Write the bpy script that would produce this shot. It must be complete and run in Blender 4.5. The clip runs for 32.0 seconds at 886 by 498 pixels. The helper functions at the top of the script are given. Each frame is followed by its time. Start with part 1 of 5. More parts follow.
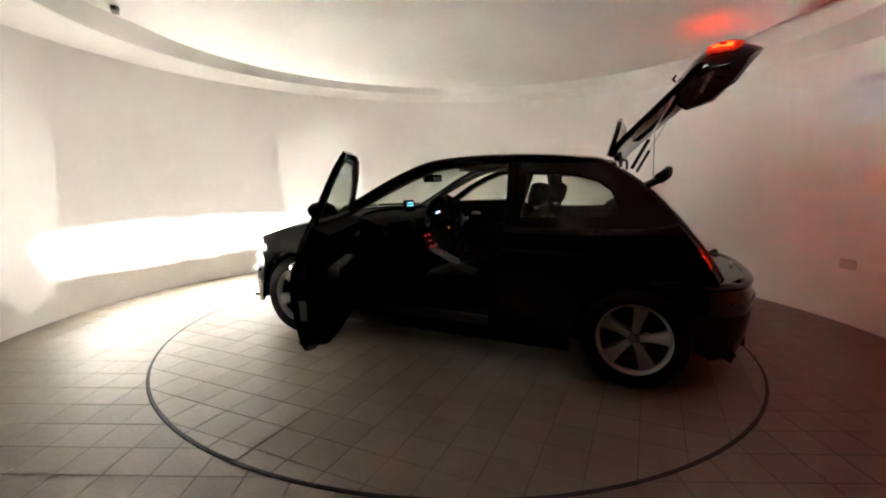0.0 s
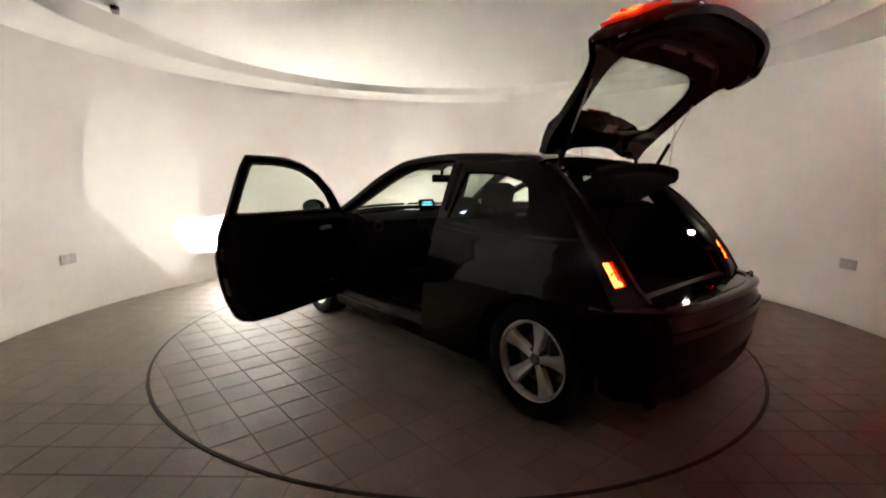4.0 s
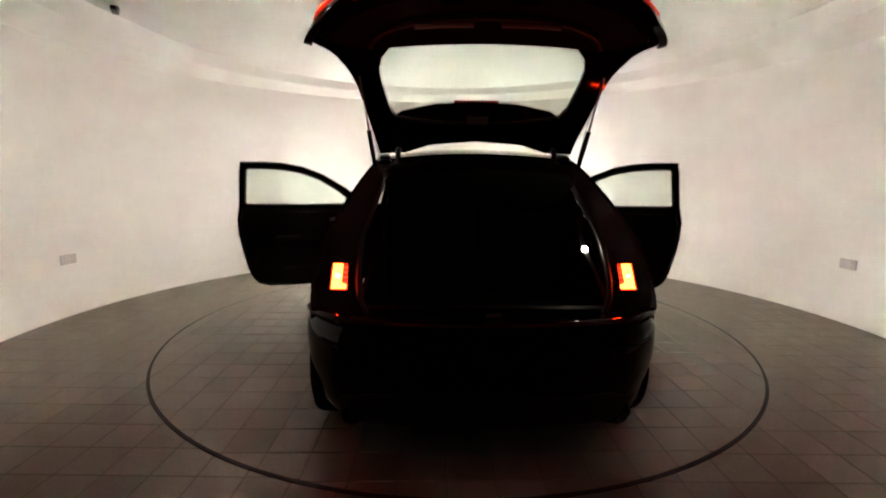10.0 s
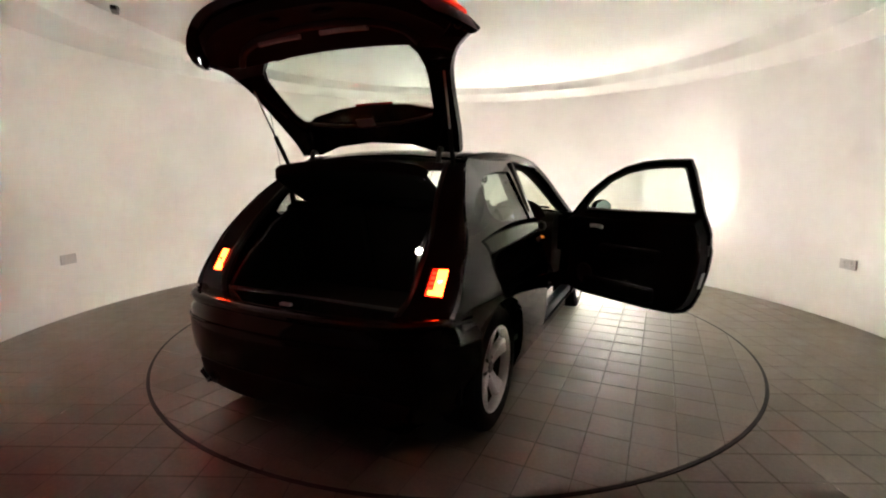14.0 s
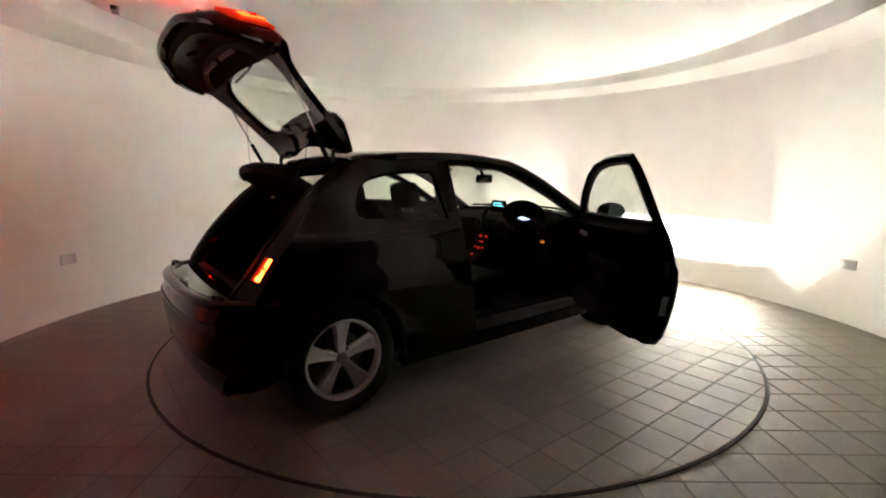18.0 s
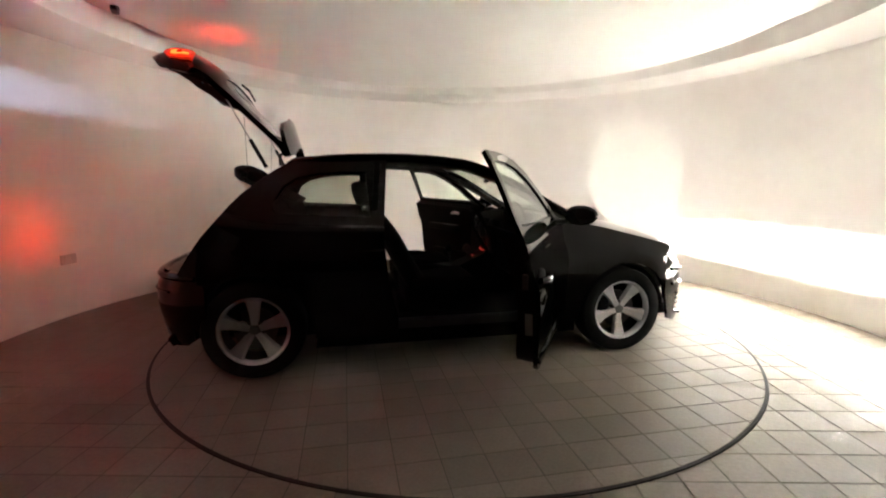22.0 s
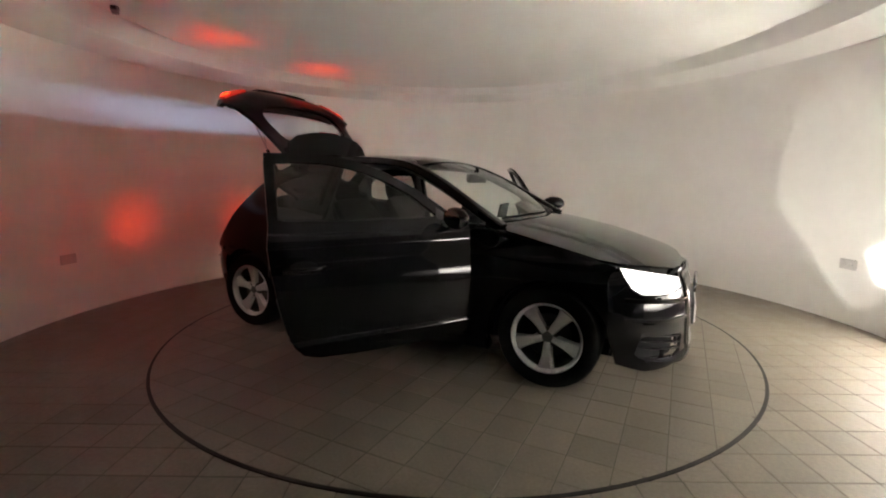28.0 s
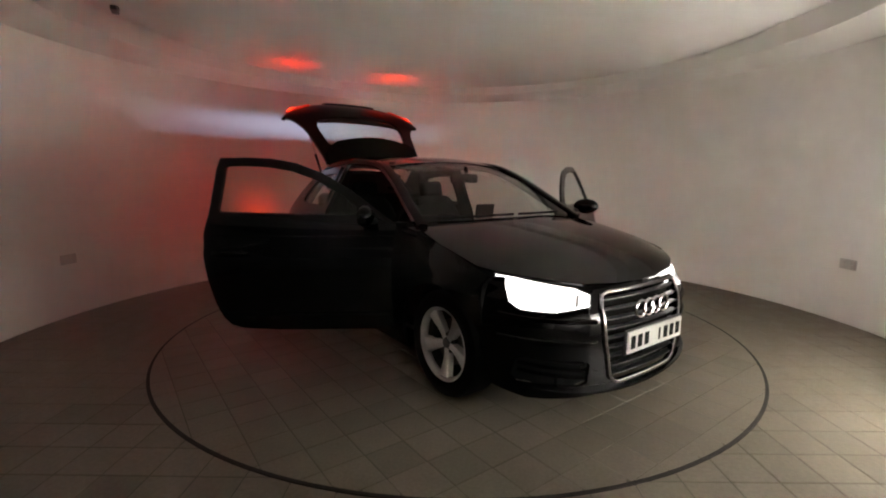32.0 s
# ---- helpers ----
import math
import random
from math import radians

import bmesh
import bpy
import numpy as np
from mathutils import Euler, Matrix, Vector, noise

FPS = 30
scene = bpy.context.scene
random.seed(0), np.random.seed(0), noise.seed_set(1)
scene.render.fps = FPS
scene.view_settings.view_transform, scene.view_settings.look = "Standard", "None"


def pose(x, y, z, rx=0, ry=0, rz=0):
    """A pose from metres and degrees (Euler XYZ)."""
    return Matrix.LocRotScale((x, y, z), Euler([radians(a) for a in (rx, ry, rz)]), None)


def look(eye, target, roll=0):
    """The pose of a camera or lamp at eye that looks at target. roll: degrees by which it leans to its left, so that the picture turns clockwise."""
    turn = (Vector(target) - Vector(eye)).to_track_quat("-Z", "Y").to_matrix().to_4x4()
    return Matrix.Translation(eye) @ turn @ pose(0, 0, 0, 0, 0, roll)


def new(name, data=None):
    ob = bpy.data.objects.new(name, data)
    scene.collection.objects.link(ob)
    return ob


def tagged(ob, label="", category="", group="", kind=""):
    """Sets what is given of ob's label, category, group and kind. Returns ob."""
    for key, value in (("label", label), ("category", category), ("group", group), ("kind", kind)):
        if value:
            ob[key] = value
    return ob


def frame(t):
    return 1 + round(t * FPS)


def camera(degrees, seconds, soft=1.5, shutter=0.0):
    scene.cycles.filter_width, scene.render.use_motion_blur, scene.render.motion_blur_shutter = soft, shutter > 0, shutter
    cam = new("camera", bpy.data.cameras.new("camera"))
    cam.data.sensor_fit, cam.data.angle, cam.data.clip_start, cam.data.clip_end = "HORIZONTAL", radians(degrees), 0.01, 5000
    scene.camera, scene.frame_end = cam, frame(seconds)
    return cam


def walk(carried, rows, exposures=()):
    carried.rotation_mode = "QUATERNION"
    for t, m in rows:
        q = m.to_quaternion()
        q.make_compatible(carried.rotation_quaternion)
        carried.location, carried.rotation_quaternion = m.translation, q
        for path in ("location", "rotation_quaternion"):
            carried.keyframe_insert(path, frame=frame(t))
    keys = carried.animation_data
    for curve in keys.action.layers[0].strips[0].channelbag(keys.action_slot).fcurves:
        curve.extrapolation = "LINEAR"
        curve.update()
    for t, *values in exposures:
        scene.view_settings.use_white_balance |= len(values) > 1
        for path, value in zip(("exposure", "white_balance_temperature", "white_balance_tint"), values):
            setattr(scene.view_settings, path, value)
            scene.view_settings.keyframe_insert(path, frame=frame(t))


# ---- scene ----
cam = camera(87.96, 32.0, soft=2.0)
EYE = Vector((0.0, -3.813, 1.211))
AIM = Vector((-0.02345, 0.98865, -0.14839))
walk(cam, [(0.0, look(EYE, EYE + AIM, 0.27)), (32.0, look(EYE, EYE + AIM, 0.27))], [(0.0, 5.0), (6.0, 5.1), (7.0, 5.22), (9.0, 5.18), (10.5, 5.4), (14.0, 5.42), (17.0, 5.3), (21.0, 5.34), (22.5, 5.22), (25.0, 4.66), (28.0, 4.66), (30.0, 5.02), (31.0, 5.18), (32.0, 5.06)])

# ---- world: the windowless room has only the car's own lamps ----
world = bpy.data.worlds.new("world")
scene.world = world
world.use_nodes = True
world.node_tree.nodes["Background"].inputs["Color"].default_value = (0.02, 0.018, 0.016, 1)
world.node_tree.nodes["Background"].inputs["Strength"].default_value = 0.001

# strengths of the glowing parts
BEAM, SPILL, BOWL, STRIP, TAIL, HATCHLAMP, PLATELAMP, BOOTLAMP = 132000.0, 295000.0, 0.08, 20.0, 0.32, 0.6, 230.0, 1.2

# plan, in metres: round room and turntable about the origin
WALL_C, WALL_R, SOFFIT_R, DISC_R = Vector((-0.007, -0.11, 0)), 3.416, 2.848, 2.433
SOFFIT_Z, DISC_Z, RECESS_Z = 2.36, 2.378, 2.56
TABLE_R = 2.2165
TILE = 0.2
OFFX, OFFY = -0.2066, -0.064
TILE_Y = -0.037


def heading(t):
    """The turntable's angle at t seconds, in radians."""
    return 2.762 - 0.1149 * t - 0.0304e-3 * (t - 16) ** 2 + 0.0217e-4 * (t - 16) ** 3


# ---- materials ----
def material(name, colour, rough=0.5, metal=0.0, vary=0.12, scale=6.0, bump=0.0, bump_scale=60.0, coat=0.0, rough_vary=0.0, per_piece=0.0):
    m = bpy.data.materials.new(name)
    m.use_nodes = True
    nt = m.node_tree
    b = nt.nodes["Principled BSDF"]
    b.inputs["Roughness"].default_value = rough
    b.inputs["Metallic"].default_value = metal
    b.inputs["Coat Weight"].default_value = coat
    b.inputs["Coat Roughness"].default_value = 0.04
    tc = nt.nodes.new("ShaderNodeTexCoord")
    big, fine = nt.nodes.new("ShaderNodeTexNoise"), nt.nodes.new("ShaderNodeTexNoise")
    big.inputs["Scale"].default_value, fine.inputs["Scale"].default_value = scale, scale * 9
    big.inputs["Detail"].default_value, fine.inputs["Detail"].default_value = 4, 3
    for n in (big, fine):
        nt.links.new(tc.outputs["Object"], n.inputs["Vector"])
    add = nt.nodes.new("ShaderNodeMath")
    add.operation = "ADD"
    nt.links.new(big.outputs["Fac"], add.inputs[0])
    nt.links.new(fine.outputs["Fac"], add.inputs[1])
    ramp = nt.nodes.new("ShaderNodeMapRange")
    ramp.inputs["From Min"].default_value, ramp.inputs["From Max"].default_value = 0.6, 1.4
    ramp.inputs["To Min"].default_value, ramp.inputs["To Max"].default_value = 1 - vary, 1 + vary
    nt.links.new(add.outputs[0], ramp.inputs["Value"])
    value = ramp.outputs["Result"]
    if per_piece:
        info = nt.nodes.new("ShaderNodeObjectInfo")
        pr = nt.nodes.new("ShaderNodeMapRange")
        pr.inputs["To Min"].default_value, pr.inputs["To Max"].default_value = 1 - per_piece, 1 + per_piece
        nt.links.new(info.outputs["Random"], pr.inputs["Value"])
        mul = nt.nodes.new("ShaderNodeMath")
        mul.operation = "MULTIPLY"
        nt.links.new(value, mul.inputs[0])
        nt.links.new(pr.outputs["Result"], mul.inputs[1])
        value = mul.outputs[0]
    mix = nt.nodes.new("ShaderNodeVectorMath")
    mix.operation = "SCALE"
    mix.inputs[0].default_value = colour[:3]
    nt.links.new(value, mix.inputs["Scale"])
    nt.links.new(mix.outputs["Vector"], b.inputs["Base Color"])
    if rough_vary:
        rr = nt.nodes.new("ShaderNodeMapRange")
        rr.inputs["From Min"].default_value, rr.inputs["From Max"].default_value = 0.3, 0.7
        rr.inputs["To Min"].default_value, rr.inputs["To Max"].default_value = rough - rough_vary, rough + rough_vary
        nt.links.new(big.outputs["Fac"], rr.inputs["Value"])
        nt.links.new(rr.outputs["Result"], b.inputs["Roughness"])
    if bump:
        bn = nt.nodes.new("ShaderNodeTexNoise")
        bn.inputs["Scale"].default_value, bn.inputs["Detail"].default_value = bump_scale, 5
        nt.links.new(tc.outputs["Object"], bn.inputs["Vector"])
        bu = nt.nodes.new("ShaderNodeBump")
        bu.inputs["Strength"].default_value, bu.inputs["Distance"].default_value = bump, 0.004
        nt.links.new(bn.outputs["Fac"], bu.inputs["Height"])
        nt.links.new(bu.outputs["Normal"], b.inputs["Normal"])
    return m


def glow(name, colour, strength, base=(0.02, 0.02, 0.02), lights="FRONT", grain=0.0):
    m = bpy.data.materials.new(name)
    m.use_nodes = True
    m.cycles.emission_sampling = lights
    b = m.node_tree.nodes["Principled BSDF"]
    b.inputs["Base Color"].default_value = (*base, 1)
    b.inputs["Emission Color"].default_value = (*colour, 1)
    b.inputs["Emission Strength"].default_value = strength
    if grain:
        # a filament that glows a little unevenly
        nt = m.node_tree
        no, mr = nt.nodes.new("ShaderNodeTexNoise"), nt.nodes.new("ShaderNodeMapRange")
        no.inputs["Scale"].default_value = 400.0
        mr.inputs["To Min"].default_value, mr.inputs["To Max"].default_value = grain * 0.95, grain * 1.05
        nt.links.new(no.outputs["Fac"], mr.inputs["Value"])
        nt.links.new(mr.outputs["Result"], b.inputs["Emission Strength"])
        b.inputs["Emission Color"].default_value = (*(c * strength / grain for c in colour), 1)
    return m


def glass(name, tint, rough=0.0):
    """Thin automotive glass: tinted clear with a mirror gloss by Fresnel."""
    m = bpy.data.materials.new(name)
    m.use_nodes = True
    nt = m.node_tree
    nt.nodes.remove(nt.nodes["Principled BSDF"])
    out = nt.nodes["Material Output"]
    tr, gl, lw, pw, ma, mx = (nt.nodes.new("ShaderNode" + k) for k in ("BsdfTransparent", "BsdfGlossy", "LayerWeight", "Math", "Math", "MixShader"))
    tr.inputs["Color"].default_value = (*tint, 1)
    gl.inputs["Roughness"].default_value = rough
    lw.inputs["Blend"].default_value = 0.5
    pw.operation, ma.operation = "POWER", "MULTIPLY_ADD"
    pw.inputs[1].default_value, ma.inputs[1].default_value, ma.inputs[2].default_value = 5.0, 0.9, 0.035
    nt.links.new(lw.outputs["Facing"], pw.inputs[0])
    nt.links.new(pw.outputs[0], ma.inputs[0])
    nt.links.new(ma.outputs[0], mx.inputs["Fac"])
    nt.links.new(tr.outputs[0], mx.inputs[1])
    nt.links.new(gl.outputs[0], mx.inputs[2])
    nt.links.new(mx.outputs[0], out.inputs["Surface"])
    return m


M_WALL = material("white_plaster", (0.85, 0.832, 0.792), 0.85, vary=0.025, scale=1.2, bump=0.08, bump_scale=90)
M_CEIL = material("white_ceiling_paint", (0.85, 0.832, 0.795), 0.9, vary=0.02, scale=1.0, bump=0.05, bump_scale=70)
M_TILE = material("beige_floor_tile", (0.172, 0.148, 0.113), 0.54, vary=0.20, scale=7, bump=0.3, bump_scale=38, rough_vary=0.12, per_piece=0.11)
M_TILE.node_tree.nodes["Principled BSDF"].inputs["Specular IOR Level"].default_value = 0.38
# dark colour stands for the gloom behind the camera that the car mirrors
M_PASSAGE = material("dark_unseen_passage", (0.10, 0.096, 0.09), 0.9, vary=0.05, scale=2, bump=0.06, bump_scale=80)
M_GROUT = material("dark_grout", (0.10, 0.085, 0.064), 0.9, vary=0.2, scale=15, bump=0.3)
M_STEEL = material("dark_steel_rim", (0.03, 0.027, 0.024), 0.7, 0.0, vary=0.2, scale=8)
M_PAINT = material("black_car_paint", (0.0045, 0.0044, 0.0048), 0.05, 0.0, vary=0.06, scale=3)
M_PAINT.node_tree.nodes["Principled BSDF"].inputs["Specular IOR Level"].default_value = 0.25
M_APERTURE = material("satin_black_paint", (0.006, 0.006, 0.0062), 0.5, vary=0.1, scale=6)
M_PLASTIC = material("black_plastic", (0.014, 0.014, 0.015), 0.55, vary=0.15, scale=12, bump=0.2, bump_scale=300)
M_TRIM = material("dark_interior_trim", (0.008, 0.0078, 0.0078), 0.7, vary=0.15, scale=10, bump=0.2, bump_scale=260)
M_CLOTH = material("dark_seat_cloth", (0.007, 0.0068, 0.0068), 0.95, vary=0.2, scale=14, bump=0.35, bump_scale=400)
M_CARPET = material("dark_grey_carpet", (0.017, 0.0155, 0.014), 1.0, vary=0.25, scale=25, bump=0.5, bump_scale=500)
M_HEADLINER = material("grey_headliner", (0.09, 0.088, 0.085), 0.95, vary=0.08, scale=10)
M_TYRE = material("black_rubber", (0.011, 0.011, 0.011), 0.75, vary=0.15, scale=20, bump=0.2, bump_scale=150)
M_ALLOY = material("silver_alloy", (0.62, 0.62, 0.63), 0.36, 0.35, vary=0.06, scale=12)
M_BARREL = material("dark_alloy", (0.035, 0.033, 0.031), 0.6, 0.3, vary=0.2, scale=15)
M_CAP = material("grey_hub_plastic", (0.14, 0.14, 0.145), 0.45, 0.2, vary=0.08, scale=15)
M_DISC = material("brake_steel", (0.09, 0.088, 0.085), 0.45, 0.7, vary=0.15, scale=20)
M_CHROME = material("chrome", (0.5, 0.5, 0.51), 0.2, 1.0, vary=0.03, scale=10)
M_SATIN = material("satin_silver_trim", (0.5, 0.5, 0.5), 0.3, 0.9, vary=0.05, scale=10)
M_SLAT = material("dark_satin_slat", (0.06, 0.06, 0.063), 0.35, 0.5, vary=0.05, scale=10)
M_SOCKET = material("pale_grey_socket_plate", (0.55, 0.53, 0.50), 0.45, 0.1, vary=0.05, scale=20)
M_PLATE = material("white_number_plate", (0.55, 0.55, 0.53), 0.35, vary=0.02, scale=8)
M_BLACK = material("matt_black", (0.008, 0.008, 0.008), 0.85, vary=0.1, scale=20)
M_PALE_GREY = material("sticker_and_highlight_grey", (0.22, 0.22, 0.21), 0.5, vary=0.1, scale=60)
M_REDLENS = material("red_lens", (0.35, 0.01, 0.006), 0.15, vary=0.08, scale=20, coat=0.6)
M_SENSOR = material("grey_metal_fixture", (0.12, 0.11, 0.11), 0.5, 0.4, vary=0.15, scale=30)
for m in (M_TRIM, M_CLOTH, M_CARPET, M_HEADLINER, M_TYRE, M_BLACK, M_STEEL, M_APERTURE):
    m.node_tree.nodes["Principled BSDF"].inputs["Specular IOR Level"].default_value = 0.12
G_GREEN = glass("green_tinted_glass", (0.90, 0.945, 0.915))
G_DARK = glass("tinted_rear_glass", (0.885, 0.93, 0.90))
G_LENS = glass("clear_lens", (0.95, 0.95, 0.95), 0.02)
M_MIRROR = material("mirror_glass", (0.12, 0.16, 0.17), 0.03, 1.0, vary=0.01)
E_BEAM = glow("headlamp_bulb", (1.0, 0.95, 0.905), BEAM, grain=22.0)
E_SPILL = glow("side_bulb", (1.0, 0.94, 0.85), SPILL)
# emission stands in for bulb light on the reflector parts
E_BOWL = glow("self_glowing_reflector", (1.0, 0.92, 0.80), BOWL, (0.6, 0.6, 0.6), lights="NONE")
# added light source in each headlamp, aimed upward
E_STRIP = glow("added_ledge_glow", (1.0, 0.912, 0.805), STRIP)
E_TAIL = glow("tail_lamp_light", (1.0, 0.010, 0.003), TAIL, lights="NONE")
E_TAILCORE = glow("tail_lamp_core", (1.0, 0.028, 0.003), TAIL * 9.0)
E_TAILBEAM = glow("tail_lamp_bulb", (1.0, 0.045, 0.012), 620.0)
E_HATCH = glow("hatch_lamp_light", (1.0, 0.02, 0.003), HATCHLAMP, lights="NONE")
E_HATCHLENS = glow("lit_red_lens", (1.0, 0.035, 0.008), 0.013, (0.3, 0.01, 0.006), lights="NONE")
E_HATCHBEAM = glow("hatch_lamp_bulb", (1.0, 0.03, 0.008), 75.0)
# dim emission painted on the housing so the lens shows no dark gaps
E_HOUSING = glow("self_glowing_housing", (1.0, 0.95, 0.88), 0.12, lights="NONE")
E_PLATEL = glow("plate_lamp_light", (0.56, 0.70, 1.0), PLATELAMP)
E_BOOT = glow("boot_lamp_light", (1.0, 0.88, 0.68), BOOTLAMP)
E_SCREEN = glow("screen_light", (0.2, 0.75, 0.9), 0.06, lights="NONE")
E_DIAL = glow("dial_light", (0.5, 0.62, 1.0), 0.12, lights="NONE")
E_REDBTN = glow("red_button_light", (1.0, 0.045, 0.03), 0.010, lights="NONE")
E_AMBER = glow("amber_light", (1.0, 0.3, 0.05), 0.015, lights="NONE")


# ---- mesh tools ----
from mathutils.geometry import delaunay_2d_cdt


def part(name, bm, mat, parent, label="", smooth=35.0, shadow=True):
    me = bpy.data.meshes.new(name)
    bm.normal_update()
    bm.to_mesh(me)
    bm.free()
    me.materials.append(mat)
    if smooth:
        me.shade_smooth()
        me.set_sharp_from_angle(angle=radians(smooth))
    ob = new(name, me)
    if parent:
        ob.parent = parent
    if label:
        ob["label"] = label
    if not shadow:
        ob.visible_shadow = False
    return ob


def curve(pts, n=8):
    """A smooth run of points through pts."""
    pts = [Vector(p) for p in pts]
    out = []
    for i in range(len(pts) - 1):
        a, b, c, d = pts[max(i - 1, 0)], pts[i], pts[i + 1], pts[min(i + 2, len(pts) - 1)]
        for k in range(n):
            t = k / n
            out.append(0.5 * ((2 * b) + (c - a) * t + (2 * a - 5 * b + 4 * c - d) * t * t + (3 * b - a - 3 * c + d) * t ** 3))
    out.append(pts[-1])
    return out


def graph(*pts):
    """A piecewise smooth function through (x, y) pairs."""
    xs, ys = [p[0] for p in pts], [p[1] for p in pts]

    def f(x):
        if x <= xs[0]:
            return ys[0]
        if x >= xs[-1]:
            return ys[-1]
        i = max(k for k in range(len(xs) - 1) if xs[k] <= x)
        h = xs[i + 1] - xs[i]
        t = (x - xs[i]) / h
        m0 = (ys[i + 1] - ys[i - 1]) / (xs[i + 1] - xs[i - 1]) if i > 0 else (ys[i + 1] - ys[i]) / h
        m1 = (ys[i + 2] - ys[i]) / (xs[i + 2] - xs[i]) if i + 2 < len(xs) else (ys[i + 1] - ys[i]) / h
        return (ys[i] * (2 * t ** 3 - 3 * t * t + 1) + h * m0 * (t ** 3 - 2 * t * t + t) + ys[i + 1] * (3 * t * t - 2 * t ** 3) + h * m1 * (t ** 3 - t * t))
    return f


def inside(p, poly):
    x, y, r = p[0], p[1], False
    j = len(poly) - 1
    for i in range(len(poly)):
        a, b = poly[i], poly[j]
        if (a[1] > y) != (b[1] > y) and x < (b[0] - a[0]) * (y - a[1]) / (b[1] - a[1]) + a[0]:
            r = not r
        j = i
    return r


def dense(poly, step):
    out = []
    for i in range(len(poly)):
        a, b = Vector(poly[i]).to_2d(), Vector(poly[(i + 1) % len(poly)]).to_2d()
        n = max(1, int((b - a).length / step))
        out += [a.lerp(b, k / n) for k in range(n)]
    return out


def panel(outline, fmap, thick, holes=(), step=0.05, side=1.0, bm=None):
    """A curved sheet: the flat outline, less its holes, laid on the surface fmap(u, v), with real thickness away from side."""
    bm = bm or bmesh.new()
    loops = [dense(outline, step)] + [dense(h, step) for h in holes]
    pts, edges = [], []
    for lp in loops:
        s = len(pts)
        pts += lp
        edges += [(s + i, s + (i + 1) % len(lp)) for i in range(len(lp))]
    lo = [min(p[k] for p in loops[0]) for k in (0, 1)]
    hi = [max(p[k] for p in loops[0]) for k in (0, 1)]
    border = [p.copy() for p in pts]
    for i in range(1, int((hi[0] - lo[0]) / step) + 1):
        for j in range(1, int((hi[1] - lo[1]) / step) + 1):
            p = Vector((lo[0] + i * step, lo[1] + j * step))
            if inside(p, loops[0]) and not any(inside(p, h) for h in loops[1:]) and min((p - b).length for b in border) > 0.5 * step:
                pts.append(p)
    vs, es, fs, *_ = delaunay_2d_cdt(pts, edges, [], 0, 1e-6)
    keep = []
    for f in fs:
        c = sum((vs[i] for i in f), Vector((0, 0))) / len(f)
        if inside(c, loops[0]) and not any(inside(c, h) for h in loops[1:]):
            keep.append(f)
    used = sorted({i for f in keep for i in f})
    top, bot = {}, {}
    for i in used:
        u, v = vs[i]
        p = Vector(fmap(u, v))
        du, dv = Vector(fmap(u + 1e-3, v)) - Vector(fmap(u - 1e-3, v)), Vector(fmap(u, v + 1e-3)) - Vector(fmap(u, v - 1e-3))
        n = du.cross(dv).normalized() * side
        top[i] = bm.verts.new(p)
        bot[i] = bm.verts.new(p - n * thick)
    count = {}
    for f in keep:
        f = list(f)
        a = [vs[i] for i in f]
        if (a[1] - a[0]).cross(a[2] - a[0]) * side < 0:
            f.reverse()
        bm.faces.new([top[i] for i in f])
        bm.faces.new([bot[i] for i in reversed(f)])
        for k in range(len(f)):
            count.setdefault(frozenset((f[k], f[(k + 1) % len(f)])), []).append((f[k], f[(k + 1) % len(f)]))
    for e in count.values():
        if len(e) == 1:
            a, b = e[0]
            bm.faces.new([top[a], bot[a], bot[b], top[b]])
    return bm


def box(x, y, z, sx, sy, sz, bevel=0.0, seg=2, m=None, bm=None):
    """A block about (x, y, z) with rounded edges."""
    b = bmesh.new()
    bmesh.ops.create_cube(b, size=1)
    bmesh.ops.scale(b, vec=(sx, sy, sz), verts=b.verts)
    if bevel:
        bmesh.ops.bevel(b, geom=b.edges[:], offset=bevel, segments=seg, affect="EDGES", profile=0.6)
    if m:
        bmesh.ops.transform(b, matrix=m, verts=b.verts)
    bmesh.ops.translate(b, vec=(x, y, z), verts=b.verts)
    return merge(bm, b)


def merge(bm, b):
    if bm is None:
        return b
    me = bpy.data.meshes.new("tmp")
    b.to_mesh(me)
    b.free()
    bm.from_mesh(me)
    bpy.data.meshes.remove(me)
    return bm


def lathe(profile, n=48, axis="z", closed=False, bm=None, arc=(0, 2 * math.pi)):
    """A turned shape from (radius, height) pairs."""
    bm = bm or bmesh.new()
    full = abs(arc[1] - arc[0] - 2 * math.pi) < 1e-6
    rings = []
    for i in range(n if full else n + 1):
        a = arc[0] + (arc[1] - arc[0]) * i / n
        c, s = math.cos(a), math.sin(a)
        ring = []
        for r, h in profile:
            p = (r * c, r * s, h) if axis == "z" else ((r * c, h, r * s) if axis == "y" else (h, r * c, r * s))
            ring.append(bm.verts.new(p))
        rings.append(ring)
    m = len(profile)
    for i in range(n):
        a, b = rings[i], rings[(i + 1) % len(rings)]
        for k in range(m if closed else m - 1):
            q = [a[k], b[k], b[(k + 1) % m], a[(k + 1) % m]]
            try:
                bm.faces.new(q)
            except ValueError:
                pass
    bmesh.ops.remove_doubles(bm, verts=bm.verts, dist=1e-6)
    bmesh.ops.recalc_face_normals(bm, faces=bm.faces)
    return bm


